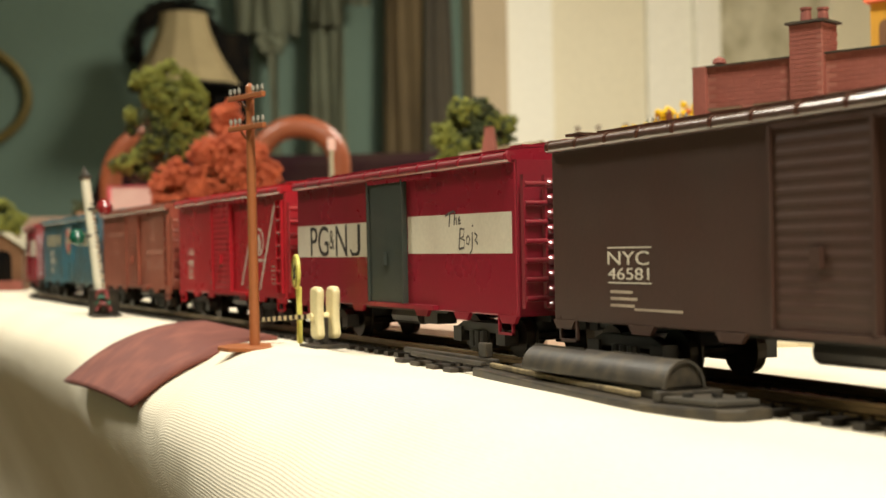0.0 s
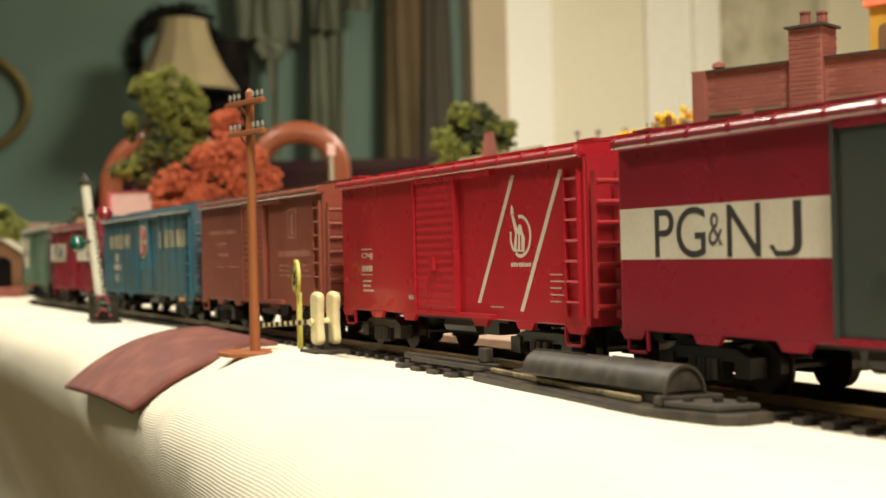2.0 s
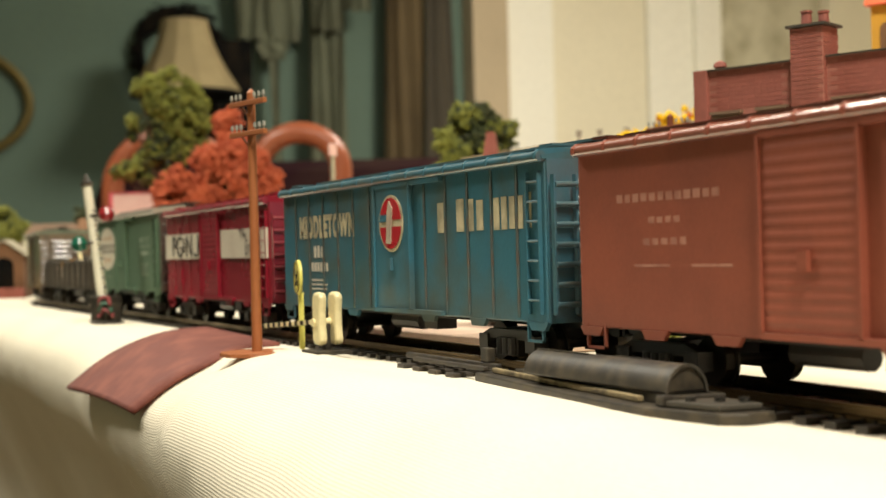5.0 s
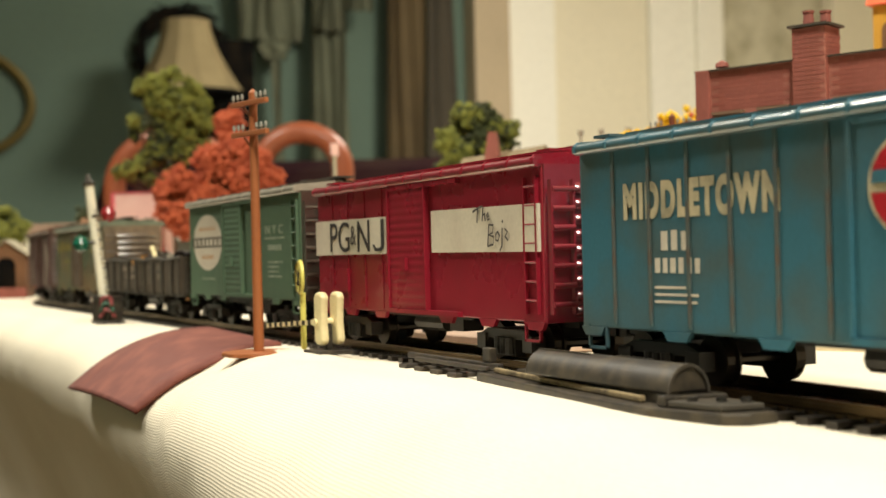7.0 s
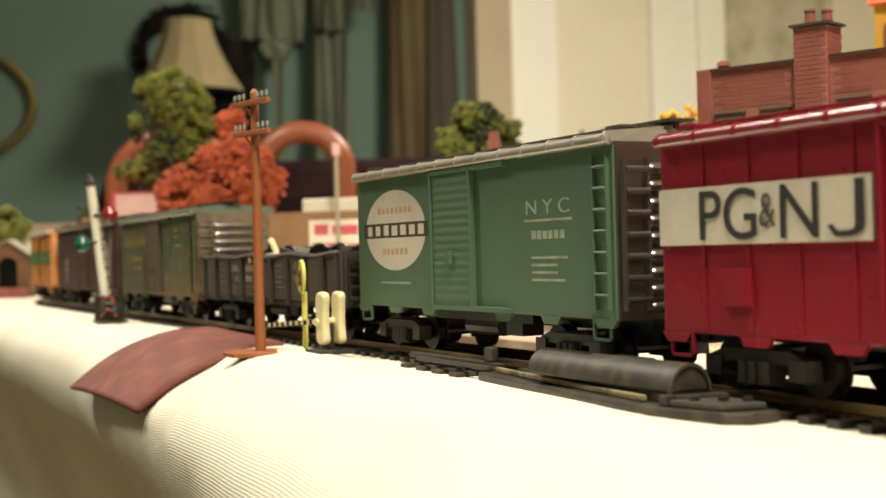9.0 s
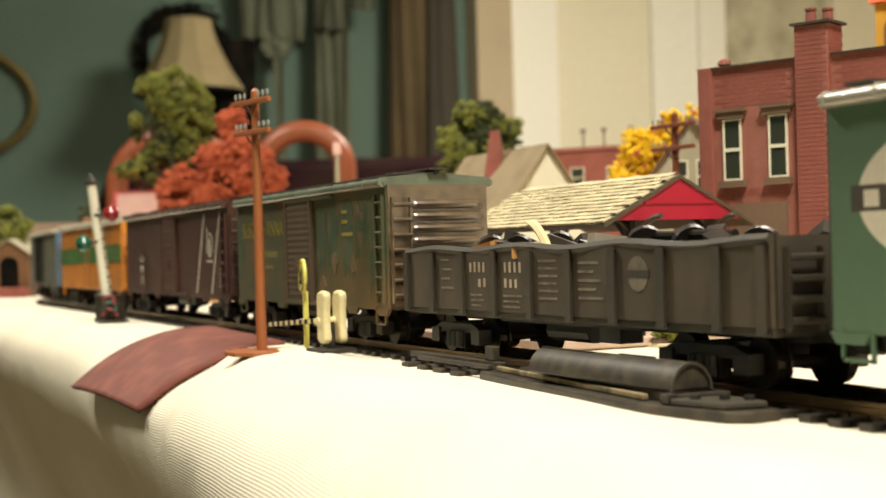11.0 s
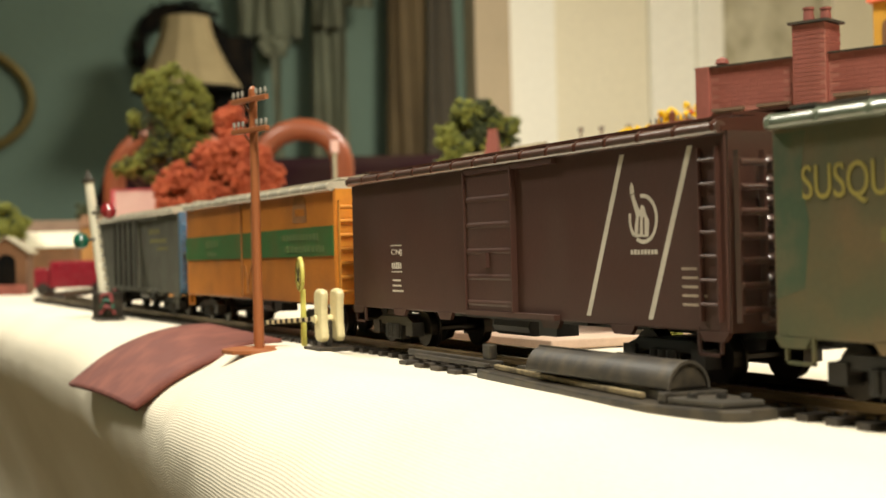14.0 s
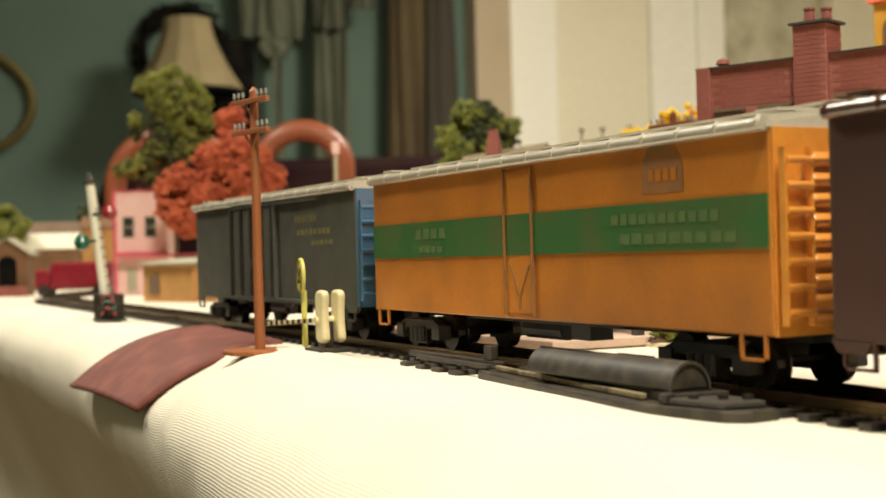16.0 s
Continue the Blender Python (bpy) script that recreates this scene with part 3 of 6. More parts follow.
def build_switch_machine():
    """Black remote switch machine with a half-round cover beside the track."""
    s = thing("switch_machine", "black plastic switch machine with half-round cover beside the track", "switch machine")
    y1 = -0.0165
    part("base_plate", Shape().prism([(-0.101, y1), (-0.101, -0.0232), (-0.076, -0.0266), (-0.052, -0.0296), (-0.030, -0.0318), (-0.019, -0.0316), (-0.004, -0.0268), (-0.001, -0.0225), (-0.001, y1)], "z", TABLE + 0.0006, -0.0016), "black", s, bevel=0.0005)
    part("side_rib", Shape().prism([(-0.096, -0.0212), (-0.052, -0.0262), (-0.025, -0.0288), (-0.025, -0.0274), (-0.052, -0.0248), (-0.096, -0.0198)], "z", -0.0015, -0.0003), "dust", s, "dusty side rib", bevel=0.0003)
    part("deck", Shape().prism([(-0.078, -0.0212), (-0.016, -0.0275), (-0.014, y1 - 0.0006), (-0.078, y1 - 0.0006)], "z", -0.0015, 0.0004), "black", s, bevel=0.0003)
    arc = [(-0.0226 + 0.0046 * math.cos(math.pi * i / 20), 0.0005 + 0.0052 * math.sin(math.pi * i / 20)) for i in range(21)]
    part("half_round_cover", Shape().prism(arc, "x", -0.0705, -0.0185), "black", s, bevel=0.0004, smooth=True)
    lip = [(-0.0226 + (0.0047 - k) * math.cos(a), 0.0005 + (0.0053 - k) * math.sin(a)) for k, seq in ((0.0, range(13)), (0.0006, range(12, -1, -1))) for a in [math.pi * i / 12 for i in seq]]
    part("cover_lip", Shape().prism(lip, "x", -0.0187, -0.0181), "soot", s, "worn lip of the cover")
    for x, yy, ll in ((-0.060, -0.0236, 0.020), (-0.036, -0.0222, 0.012)):
        part("mould_line", Shape().box(x - ll / 2, x + ll / 2, yy - 0.0002, yy + 0.0002, 0.0056, 0.0059), "black", s)
    part("terminal_plate", Shape().prism([(-0.0160, -0.0292), (-0.0045, -0.0262), (-0.0028, -0.0180), (-0.0160, -0.0180)], "z", -0.0015, -0.0003), "soot", s, "grey terminal plate", bevel=0.0003)
    part("terminal_block", Shape().box(-0.0185, -0.0162, -0.0296, -0.0180, -0.0015, 0.0004), "black", s, bevel=0.0003)
    for x, yy in ((-0.0125, -0.0262), (-0.0090, -0.0225), (-0.0060, -0.0195)):
        part("terminal_screw", Shape().tube((x, yy, -0.0003), (x, yy, 0.0005), 0.0010), "truck", s)
    part("throw_rod", Shape().box(-0.083, -0.079, -0.022, -0.010, -0.0008, 0.0004), "black", s)
    for i, x in enumerate((-0.146, -0.135, -0.124, -0.113)):
        part("long_tie", Shape().box(x - 0.0024, x + 0.0024, -0.0222 - 0.0006 * i, -0.0157, TABLE + 0.0006, -0.0026), "tie", s, bevel=0.0003)
    part("guard_bar", Shape().box(-0.150, -0.098, -0.0187, -0.0172, -0.0013, 0.0002), "tie", s, bevel=0.0003)
    part("guard_bar", Shape().box(-0.138, -0.098, -0.0222, -0.0208, -0.0013, -0.0002), "tie", s, bevel=0.0003)
    part("ground_throw", Shape().box(-0.106, -0.102, -0.0188, -0.0168, 0.0003, 0.0038), "black", s, bevel=0.0003)


# ---- freight cars ----
GAP = 0.0145


def build_wheelset(parent, x):
    s = Shape().tube((0, -0.0098, 0), (0, 0.0098, 0), 0.0011, seg=8)
    ob = part("wheelset", s, "wheel", parent, m=pose(x, 0, 0.0048))
    w = Shape().tube((0, -0.0096, 0), (0, -0.0072, 0), 0.0048, seg=20).tube((0, -0.0073, 0), (0, -0.0067, 0), 0.0055, seg=20)
    part("wheel", w, "wheel", ob)
    part("wheel", w, "wheel", ob, m=pose(0, 0, 0, 0, 0, 180))
    return ob


def build_truck(car, x):
    t = part("truck", Shape().box(-0.0045, 0.0045, -0.0115, 0.0115, 0.0035, 0.0085), "truck", car, m=pose(x, 0, 0))
    for sgn in (-1, 1):
        y = sgn * 0.0125
        f = Shape()
        f.prism([(-0.0135, 0.0035), (-0.0135, 0.0065), (-0.009, 0.0082), (0.009, 0.0082), (0.0135, 0.0065), (0.0135, 0.0035), (0.0105, 0.0035), (0.0085, 0.0058), (0.005, 0.0058), (0.005, 0.0018), (-0.005, 0.0018), (-0.005, 0.0058), (-0.0085, 0.0058), (-0.0105, 0.0035)], "y", y - 0.0013, y + 0.0013)
        for wx in (-0.0115, 0.0115):
            f.box(wx - 0.0022, wx + 0.0022, y - 0.0019, y + 0.0019, 0.003, 0.0068)
        for sx in (-0.0028, 0, 0.0028):
            f.tube((sx, y - 0.0016 * sgn * -1, 0.0022), (sx, y + 0.0016 * sgn, 0.0062), 0.0012, seg=8)
        part("side_frame", f, "truck", t)
    return t, [build_wheelset(t, -0.0115), build_wheelset(t, 0.0115)]


def ladder(parent, rungs, w, h, material, m):
    """A ladder of two stiles and its rungs, drawn in x-z, proud towards -y."""
    lad = part("ladder", Shape().box(-w / 2 - 0.0003, -w / 2 + 0.0003, -0.0011, 0.0004, 0, h).box(w / 2 - 0.0003, w / 2 + 0.0003, -0.0011, 0.0004, 0, h), material, parent, m=m)
    me = bpy.data.meshes.get("rung_%s_%d" % (material, round(w * 1e5)))
    if me is None:
        me = Shape().tube((-w / 2, -0.0010, 0), (w / 2, -0.0010, 0), 0.00070, seg=10).mesh("rung_%s_%d" % (material, round(w * 1e5)), material, True)
    for i in range(rungs):
        part("rung", me, material, lad, m=pose(0, 0, h * (i + 0.5) / rungs))
    return lad


WHEELSETS = []


def freight_base(name, label, L, paint, zb, group="cars of the freight train"):
    car = thing(name, label, "freight car", group=group)
    part("underframe", Shape().box(-L / 2 + 0.002, L / 2 - 0.002, -0.006, 0.006, 0.0088, zb + 0.0012).box(-L * 0.2, L * 0.2, -0.0125, 0.0125, 0.0095, zb + 0.001), "truck", car)
    part("brake_gear", Shape().tube((-0.012, -0.008, 0.0078), (0.006, -0.008, 0.0078), 0.0024).box(0.012, 0.02, -0.011, -0.005, 0.0062, 0.0096), "truck", car)
    tx = L / 2 - 0.0235
    for x in (-tx, tx):
        t, ws = build_truck(car, x)
        WHEELSETS.extend(zip(ws, (-0.0115, 0.0115)))
    for sgn in (-1, 1):
        part("coupler", Shape().box(0, 0.0072, -0.0012, 0.0012, 0.0078, 0.0105).box(0.005, 0.0082, -0.0028, 0.0022, 0.0072, 0.011), "truck", car, m=pose(sgn * L / 2, 0, 0, 0, 0, 0 if sgn > 0 else 180))
    return car


def boxcar(label, L, paint, roof, door, end=None, zb=0.0105, zt=0.0477, W=0.033, door_w=0.024, door_x=0.0, ribs=0, seams=True, rib_mat=None, end_ribs=9, walk_mat=None, ladder_mat=None, door_style="ribbed", tabs=True, side_ladder=True, trim=True, rib_end=1.0, name="boxcar"):
    car = freight_base(name, label, L, paint, zb)
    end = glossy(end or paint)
    hw, hl = W / 2, L / 2
    part("body", Shape().box(-hl, hl, -hw, hw, zb, zt), paint, car, bevel=0.0004)
    # side sill tabs and panel seams
    if tabs:
        for x in [-hl + 0.004, -hl * 0.62, -hl * 0.30, hl * 0.30, hl * 0.62, hl - 0.004]:
            part("sill_tab", Shape().prism([(x - 0.0045, zb + 0.0002), (x + 0.0045, zb + 0.0002), (x + 0.003, zb - 0.0017), (x - 0.003, zb - 0.0017)], "y", -hw - 0.0002, -hw + 0.0008), paint, car)
    rm = rib_mat or paint
    me = Shape().box(-0.0005, 0.0005, -0.0003 if ribs else -0.0002, 0.0002, zb + 0.001, zt - 0.001).mesh("side_rib", rm)
    n = ribs or (10 if seams else 0)
    for i in range(1, n):
        x = -hl + L * i / n
        if abs(x - door_x) < door_w / 2 + 0.002 or x > rib_end:
            continue
        part("side_rib" if ribs else "panel_seam", me, rm, car, m=pose(x, -hw, 0))
    # door, its tracks and locks
    lo, hi = zb + 0.0015, zt - 0.002
    face = [(-hw, lo), (-hw - 0.0010, lo)]
    if door_style != "plain":
        k = 15 if door_style == "ribbed" else 5
        bulge = 0.00109 if door_style == "ribbed" else 0.00118
        for i in range(k):
            za, zc = lo + 0.001 + (hi - lo - 0.002) * i / k, lo + 0.001 + (hi - lo - 0.002) * (i + 1) / k
            q = (zc - za) * (0.25 if door_style == "ribbed" else 0.08)
            face += [(-hw - 0.0010, za), (-hw - bulge, za + q), (-hw - bulge, za + 2 * q), (-hw - 0.0010, za + 3 * q)]
    face += [(-hw - 0.0010, hi), (-hw, hi)]
    if not trim:
        face = [(-hw, lo), (-hw - 0.0003, lo), (-hw - 0.0003, hi), (-hw, hi)]
    d = Shape().prism(face, "x", door_x - door_w / 2, door_x + door_w / 2)
    dob = part("door", d, door, car)
    for sx in (-1, 1) if trim else ():
        part("door_post", Shape().box(door_x + sx * door_w / 2 - 0.0004, door_x + sx * door_w / 2 + 0.0004, -hw - 0.0016, -hw, zb + 0.001, zt - 0.0015), door, car)
    if trim:
        part("door_latch", Shape().box(door_x - 0.002, door_x + 0.0005, -hw - 0.0020, -hw - 0.0010, zb + 0.012, zb + 0.0155), door, dob)
    if trim:
        part("upper_door_track", Shape().box(door_x - door_w / 2, door_x + door_w * 1.3, -hw - 0.0014, -hw, zt - 0.0022, zt - 0.0008), paint, car)
    if trim:
        part("lower_door_track", Shape().box(door_x - door_w / 2, door_x + door_w * 1.3, -hw - 0.0016, -hw, zb + 0.0002, zb + 0.0014), paint, car)
    # peaked roof with seams and a running board
    eave = 0.0007
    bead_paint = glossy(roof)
    part("roof", Shape().prism([(-hw - eave, zt - 0.0003), (-hw - eave, zt + 0.0006), (0, zt + 0.0027), (hw + eave, zt + 0.0006), (hw + eave, zt - 0.0003)], "x", -hl - 0.0003, hl + 0.0003), roof, car)
    for sg in (-1, 1):
        part("eave_bead", Shape().tube((-hl, sg * (hw + eave), zt + 0.0004), (hl, sg * (hw + eave), zt + 0.0003), 0.0013, seg=14), bead_paint, car, smooth=True)
    seam = Shape().prism([(-hw - eave - 0.0014, zt - 0.0004), (-hw - eave - 0.0014, zt + 0.0010), (-hw - eave - 0.0004, zt + 0.0019), (0, zt + 0.0034), (hw + eave + 0.0004, zt + 0.0019), (hw + eave + 0.0016, zt + 0.0010), (hw + eave + 0.0017, zt - 0.0004), (0, zt + 0.0026)], "x", -0.00045, 0.00045).mesh("roof_seam", roof)
    k = 13 if L < 0.16 else 16
    for i in range(k):
        part("roof_seam", seam, roof, car, m=pose(-hl + 0.001 + (L - 0.002) * i / (k - 1), 0, 0))
    wk = walk_mat or roof
    rb = part("running_board", Shape().box(-hl - 0.002, hl + 0.002, -0.0032, -0.0012, zt + 0.0040, zt + 0.0046).box(-hl - 0.002, hl + 0.002, -0.0010, 0.0010, zt + 0.0040, zt + 0.0046).box(-hl - 0.002, hl + 0.002, 0.0012, 0.0032, zt + 0.0040, zt + 0.0046), wk, car)
    part("board_saddle", Shape().box(-hl, hl, -0.0006, 0.0006, zt + 0.0020, zt + 0.0041), wk, rb)
    for sgn in (-1, 1):
        part("side_running_board", Shape().box(sgn * (hl - 0.004) - 0.003, sgn * (hl - 0.004) + 0.003, -0.0135, -0.0034, zt + 0.0028, zt + 0.0034), wk, rb)
    # corrugated ends
    for sgn in (-1, 1):
        e = part("end_panel", Shape().box(0, 0.0006, -hw + 0.0004, hw - 0.0004, zb, zt - 0.0003), end, car, m=pose(sgn * hl, 0, 0, 0, 0, 0 if sgn > 0 else 180))
        r = 0.0014
        rib = bpy.data.meshes.get("end_rib_" + end)
        if rib is None:
            vs, fs, steps = [], [], 6
            for yy, k in ((-hw + 0.0070, 0.35), (-hw + 0.0078, 0.85), (-hw + 0.0090, 1.0), (hw - 0.0060, 1.0), (hw - 0.0036, 0.8), (hw - 0.0016, 0.25)):
                vs += [(0.0004 + 0.0021 * k * math.sin(math.pi * q / steps), yy, r * k * math.cos(math.pi * q / steps)) for q in range(steps + 1)]
            for a in range(5):
                fs += [(a * (steps + 1) + q, (a + 1) * (steps + 1) + q, (a + 1) * (steps + 1) + q + 1, a * (steps + 1) + q + 1) for q in range(steps)]
            rib = Shape().add(vs, fs).mesh("end_rib_" + end, end, True)
        for i in range(end_ribs):
            part("end_rib", rib, end, e, m=pose(0, 0, zb + 0.0025 + (zt - zb - 0.0085) * i / (end_ribs - 1)))
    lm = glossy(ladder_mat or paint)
    h = zt - zb - 0.006
    if side_ladder:
        grab = Shape().tube((-0.0026, -0.0006, 0), (0.0026, -0.0006, 0), 0.00032, seg=6).mesh("grab_iron", paint)
        for sx in (-1, 1):
            part("ladder_stile", Shape().box(hl - 0.0044 + sx * 0.0027 - 0.0003, hl - 0.0044 + sx * 0.0027 + 0.0003, -hw - 0.0009, -hw, zb + 0.0020, zt - 0.003), paint, car)
        for i in range(7):
            part("grab_iron", grab, paint, car, m=pose(hl - 0.0044, -hw, zb + 0.003 + h * (i + 0.5) / 7))
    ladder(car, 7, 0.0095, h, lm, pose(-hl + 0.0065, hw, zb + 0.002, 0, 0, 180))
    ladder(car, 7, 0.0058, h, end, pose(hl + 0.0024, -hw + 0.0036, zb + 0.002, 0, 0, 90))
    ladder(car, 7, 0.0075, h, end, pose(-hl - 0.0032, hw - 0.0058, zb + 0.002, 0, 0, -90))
    bx = -hl - 0.0024
    part("brake_wheel", Shape().sweep([(bx - 0.001, 0.006 + 0.0032 * math.cos(2 * math.pi * i / 14), zt - 0.007 + 0.0032 * math.sin(2 * math.pi * i / 14)) for i in range(15)], 0.0004, 6), "truck", car)
    for sx in (-1, 1):
        st = Shape()
        x = sx * (hl - 0.0055)
        st.box(x - 0.0036, x - 0.0030, -hw - 0.0001, -hw + 0.0006, zb - 0.0045, zb + 0.001).box(x + 0.0030, x + 0.0036, -hw - 0.0001, -hw + 0.0006, zb - 0.0045, zb + 0.001).box(x - 0.0036, x + 0.0036, -hw - 0.0001, -hw + 0.0006, zb - 0.0045, zb - 0.0039)
        part("stirrup_step", st, paint, car)
    car["half"], car["lift"] = hl, 1.0 if ribs else (0.1 if trim else 0.3)
    return car


def bars(car, rows, material, W=0.033, name="lettering_block", proud=0.0004):
    """Unreadable lettering: plain bars (x, z, width, height)."""
    s = Shape()
    proud *= car.get("lift", 1.0)
    for x, z, w, h in rows:
        x -= car.get("shift", 0.0)
        s.box(x - w / 2, x + w / 2, -W / 2 - proud, -W / 2 + 0.0001, z, z + h)
    return part(name, s, material, car)


def text_block(x, z, w, lines, step=0.0016, h=0.0008, seed=1):
    rnd = random.Random(seed)
    out = []
    for i in range(lines):
        ww = w * rnd.uniform(0.55, 1)
        out.append((x - (w - ww) / 2, z - i * step, ww, h))
    return out


# ---- the train ----
def decal(car, outline, material, W=0.033, proud=0.0004, name="painted_mark"):
    """A painted patch on the near side, outline in x and z."""
    outline = [(x - car.get("shift", 0.0), z) for x, z in outline]
    return part(name, Shape().prism(outline, "y", -W / 2 - proud * car.get("lift", 1.0), -W / 2 + 0.0001), material, car)


def disc(cx, cz, r, n=32, a0=0.0, a1=360.0):
    k = n if a1 - a0 >= 360 else n + 1
    return [(cx + r * math.cos(radians(a0 + (a1 - a0) * i / n)), cz + r * math.sin(radians(a0 + (a1 - a0) * i / n))) for i in range(k)]


def stroke(x0, z0, x1, z1, w):
    return [(x0 - w / 2, z0), (x0 + w / 2, z0), (x1 + w / 2, z1), (x1 - w / 2, z1)]


def blocks(x0, x1, z0, z1, n, seed, fill=0.72):
    """A word that is drawn as a row of letter-sized plain bars."""
    rnd = random.Random(seed)
    step = (x1 - x0) / n
    return [(x0 + step * (i + 0.5), z0 + rnd.uniform(0, 0.03) * (z1 - z0), step * fill * rnd.uniform(0.85, 1.1), (z1 - z0) * rnd.uniform(0.9, 1.0)) for i in range(n)]


def scrawl(car, x, z, proud=0.0007, k=1.0):
    """Short hand-written word on two slanting lines: pen strokes."""
    lines = (((0, 8.0), (2.6, 8.7), (5.2, 9.2)), ((2.8, 8.7), (2.2, 5.2)), ((5.6, 9.0), (5.0, 5.6)), ((5.2, 6.8), (6.3, 7.4), (6.6, 5.6)), ((7.4, 6.4), (8.6, 6.8), (8.2, 7.5), (7.4, 6.9), (7.7, 5.8), (8.8, 6.0)),
             ((8.4, 4.6), (7.6, -0.6)), ((8.3, 4.6), (10.6, 4.4), (10.2, 2.6), (8.2, 2.2), (10.8, 1.6), (10.4, -0.2), (7.6, -0.6)), ((12.8, 2.8), (11.8, 2.2), (11.8, 0.8), (12.9, 0.6), (13.6, 1.8), (12.8, 2.8)),
             ((15.0, 3.6), (14.8, -0.6), (13.6, -1.8)), ((15.0, 5.0), (15.4, 5.4)), ((16.2, 3.4), (17.6, 2.6), (16.4, 1.6), (17.8, 0.6)))
    step = proud * car.get("lift", 1.0)
    for line in lines:
        pts = [(x - car.get("shift", 0.0) + a * 0.001 * k, -0.0165 - step, z + b * 0.001 * k) for a, b in line]
        ink = Shape().sweep(pts, 0.00033 * k, 6)
        ink.v = [(a, -0.0165 - step + (b + 0.0165 + step) * 0.1, c) for a, b, c in ink.v]
        part("pen_stroke", ink, "letter_pen", car)


def initials(car, x0, x1, z0, z1, proud):
    """The hand-painted initials, with a small ampersand."""
    w, h = x1 - x0, z1 - z0
    lettering("PG", "letter_black", car, x0, x0 + 0.38 * w, z0, z1, proud)
    lettering("&", "letter_pen", car, x0 + 0.40 * w, x0 + 0.50 * w, z0 + 0.22 * h, z0 + 0.86 * h, proud)
    lettering("N", "letter_black", car, x0 + 0.53 * w, x0 + 0.75 * w, z0, z1, proud)
    lettering("J", "letter_black", car, x0 + 0.885 * w, x1, z0, z1, proud)
    decal(car, [(x0 + a * w, z0 + b * h) for a, b in ((0.80, 0.20), (0.825, 0.22), (0.85, 0.11), (0.90, 0.09), (0.92, 0.0), (0.84, 0.0))], "letter_black", proud=proud, name="letter_hook")


def liberty_emblem(car, x, z, r):
    """Round emblem: a broken ring with a draped figure that lifts a torch."""
    field = "tuscan" if car["paint"] == "tuscan" else "scarlet"
    for a0, a1 in ((-120, 100), (165, 225)):
        ring = disc(x, z, r, 22, a0, a1) + disc(x, z, r * 0.84, 22, a0, a1)[::-1]
        decal(car, ring, "letter", proud=0.0004, name="emblem_ring")
    figure = [(-0.62, -0.72), (0.34, -0.72), (0.42, -0.10), (0.20, 0.22), (0.10, 0.50), (-0.10, 0.56), (-0.22, 0.34), (-0.40, 0.62), (-0.60, 1.02), (-0.80, 0.96), (-0.62, 0.50), (-0.46, 0.10), (-0.58, -0.30)]
    decal(car, [(x + r * a, z + r * b) for a, b in figure], "letter", proud=0.0006, name="emblem_figure")
    decal(car, [(x + r * a, z + r * b) for a, b in ((-0.86, 1.0), (-0.56, 1.06), (-0.62, 1.34), (-0.76, 1.5), (-0.84, 1.3))], "letter", proud=0.0008, name="emblem_flare")
    for a, b, c, d in ((-0.30, -0.60, -0.22, 0.10), (0.04, -0.64, 0.06, 0.05)):
        decal(car, stroke(x + r * a, z + r * b, x + r * c, z + r * d, r * 0.10), field, proud=0.0010, name="drapery_fold")
    bars(car, blocks(x - r * 0.95, x + r * 0.95, z - r * 1.42, z - r * 1.22, 8, 71, 0.7), "letter")


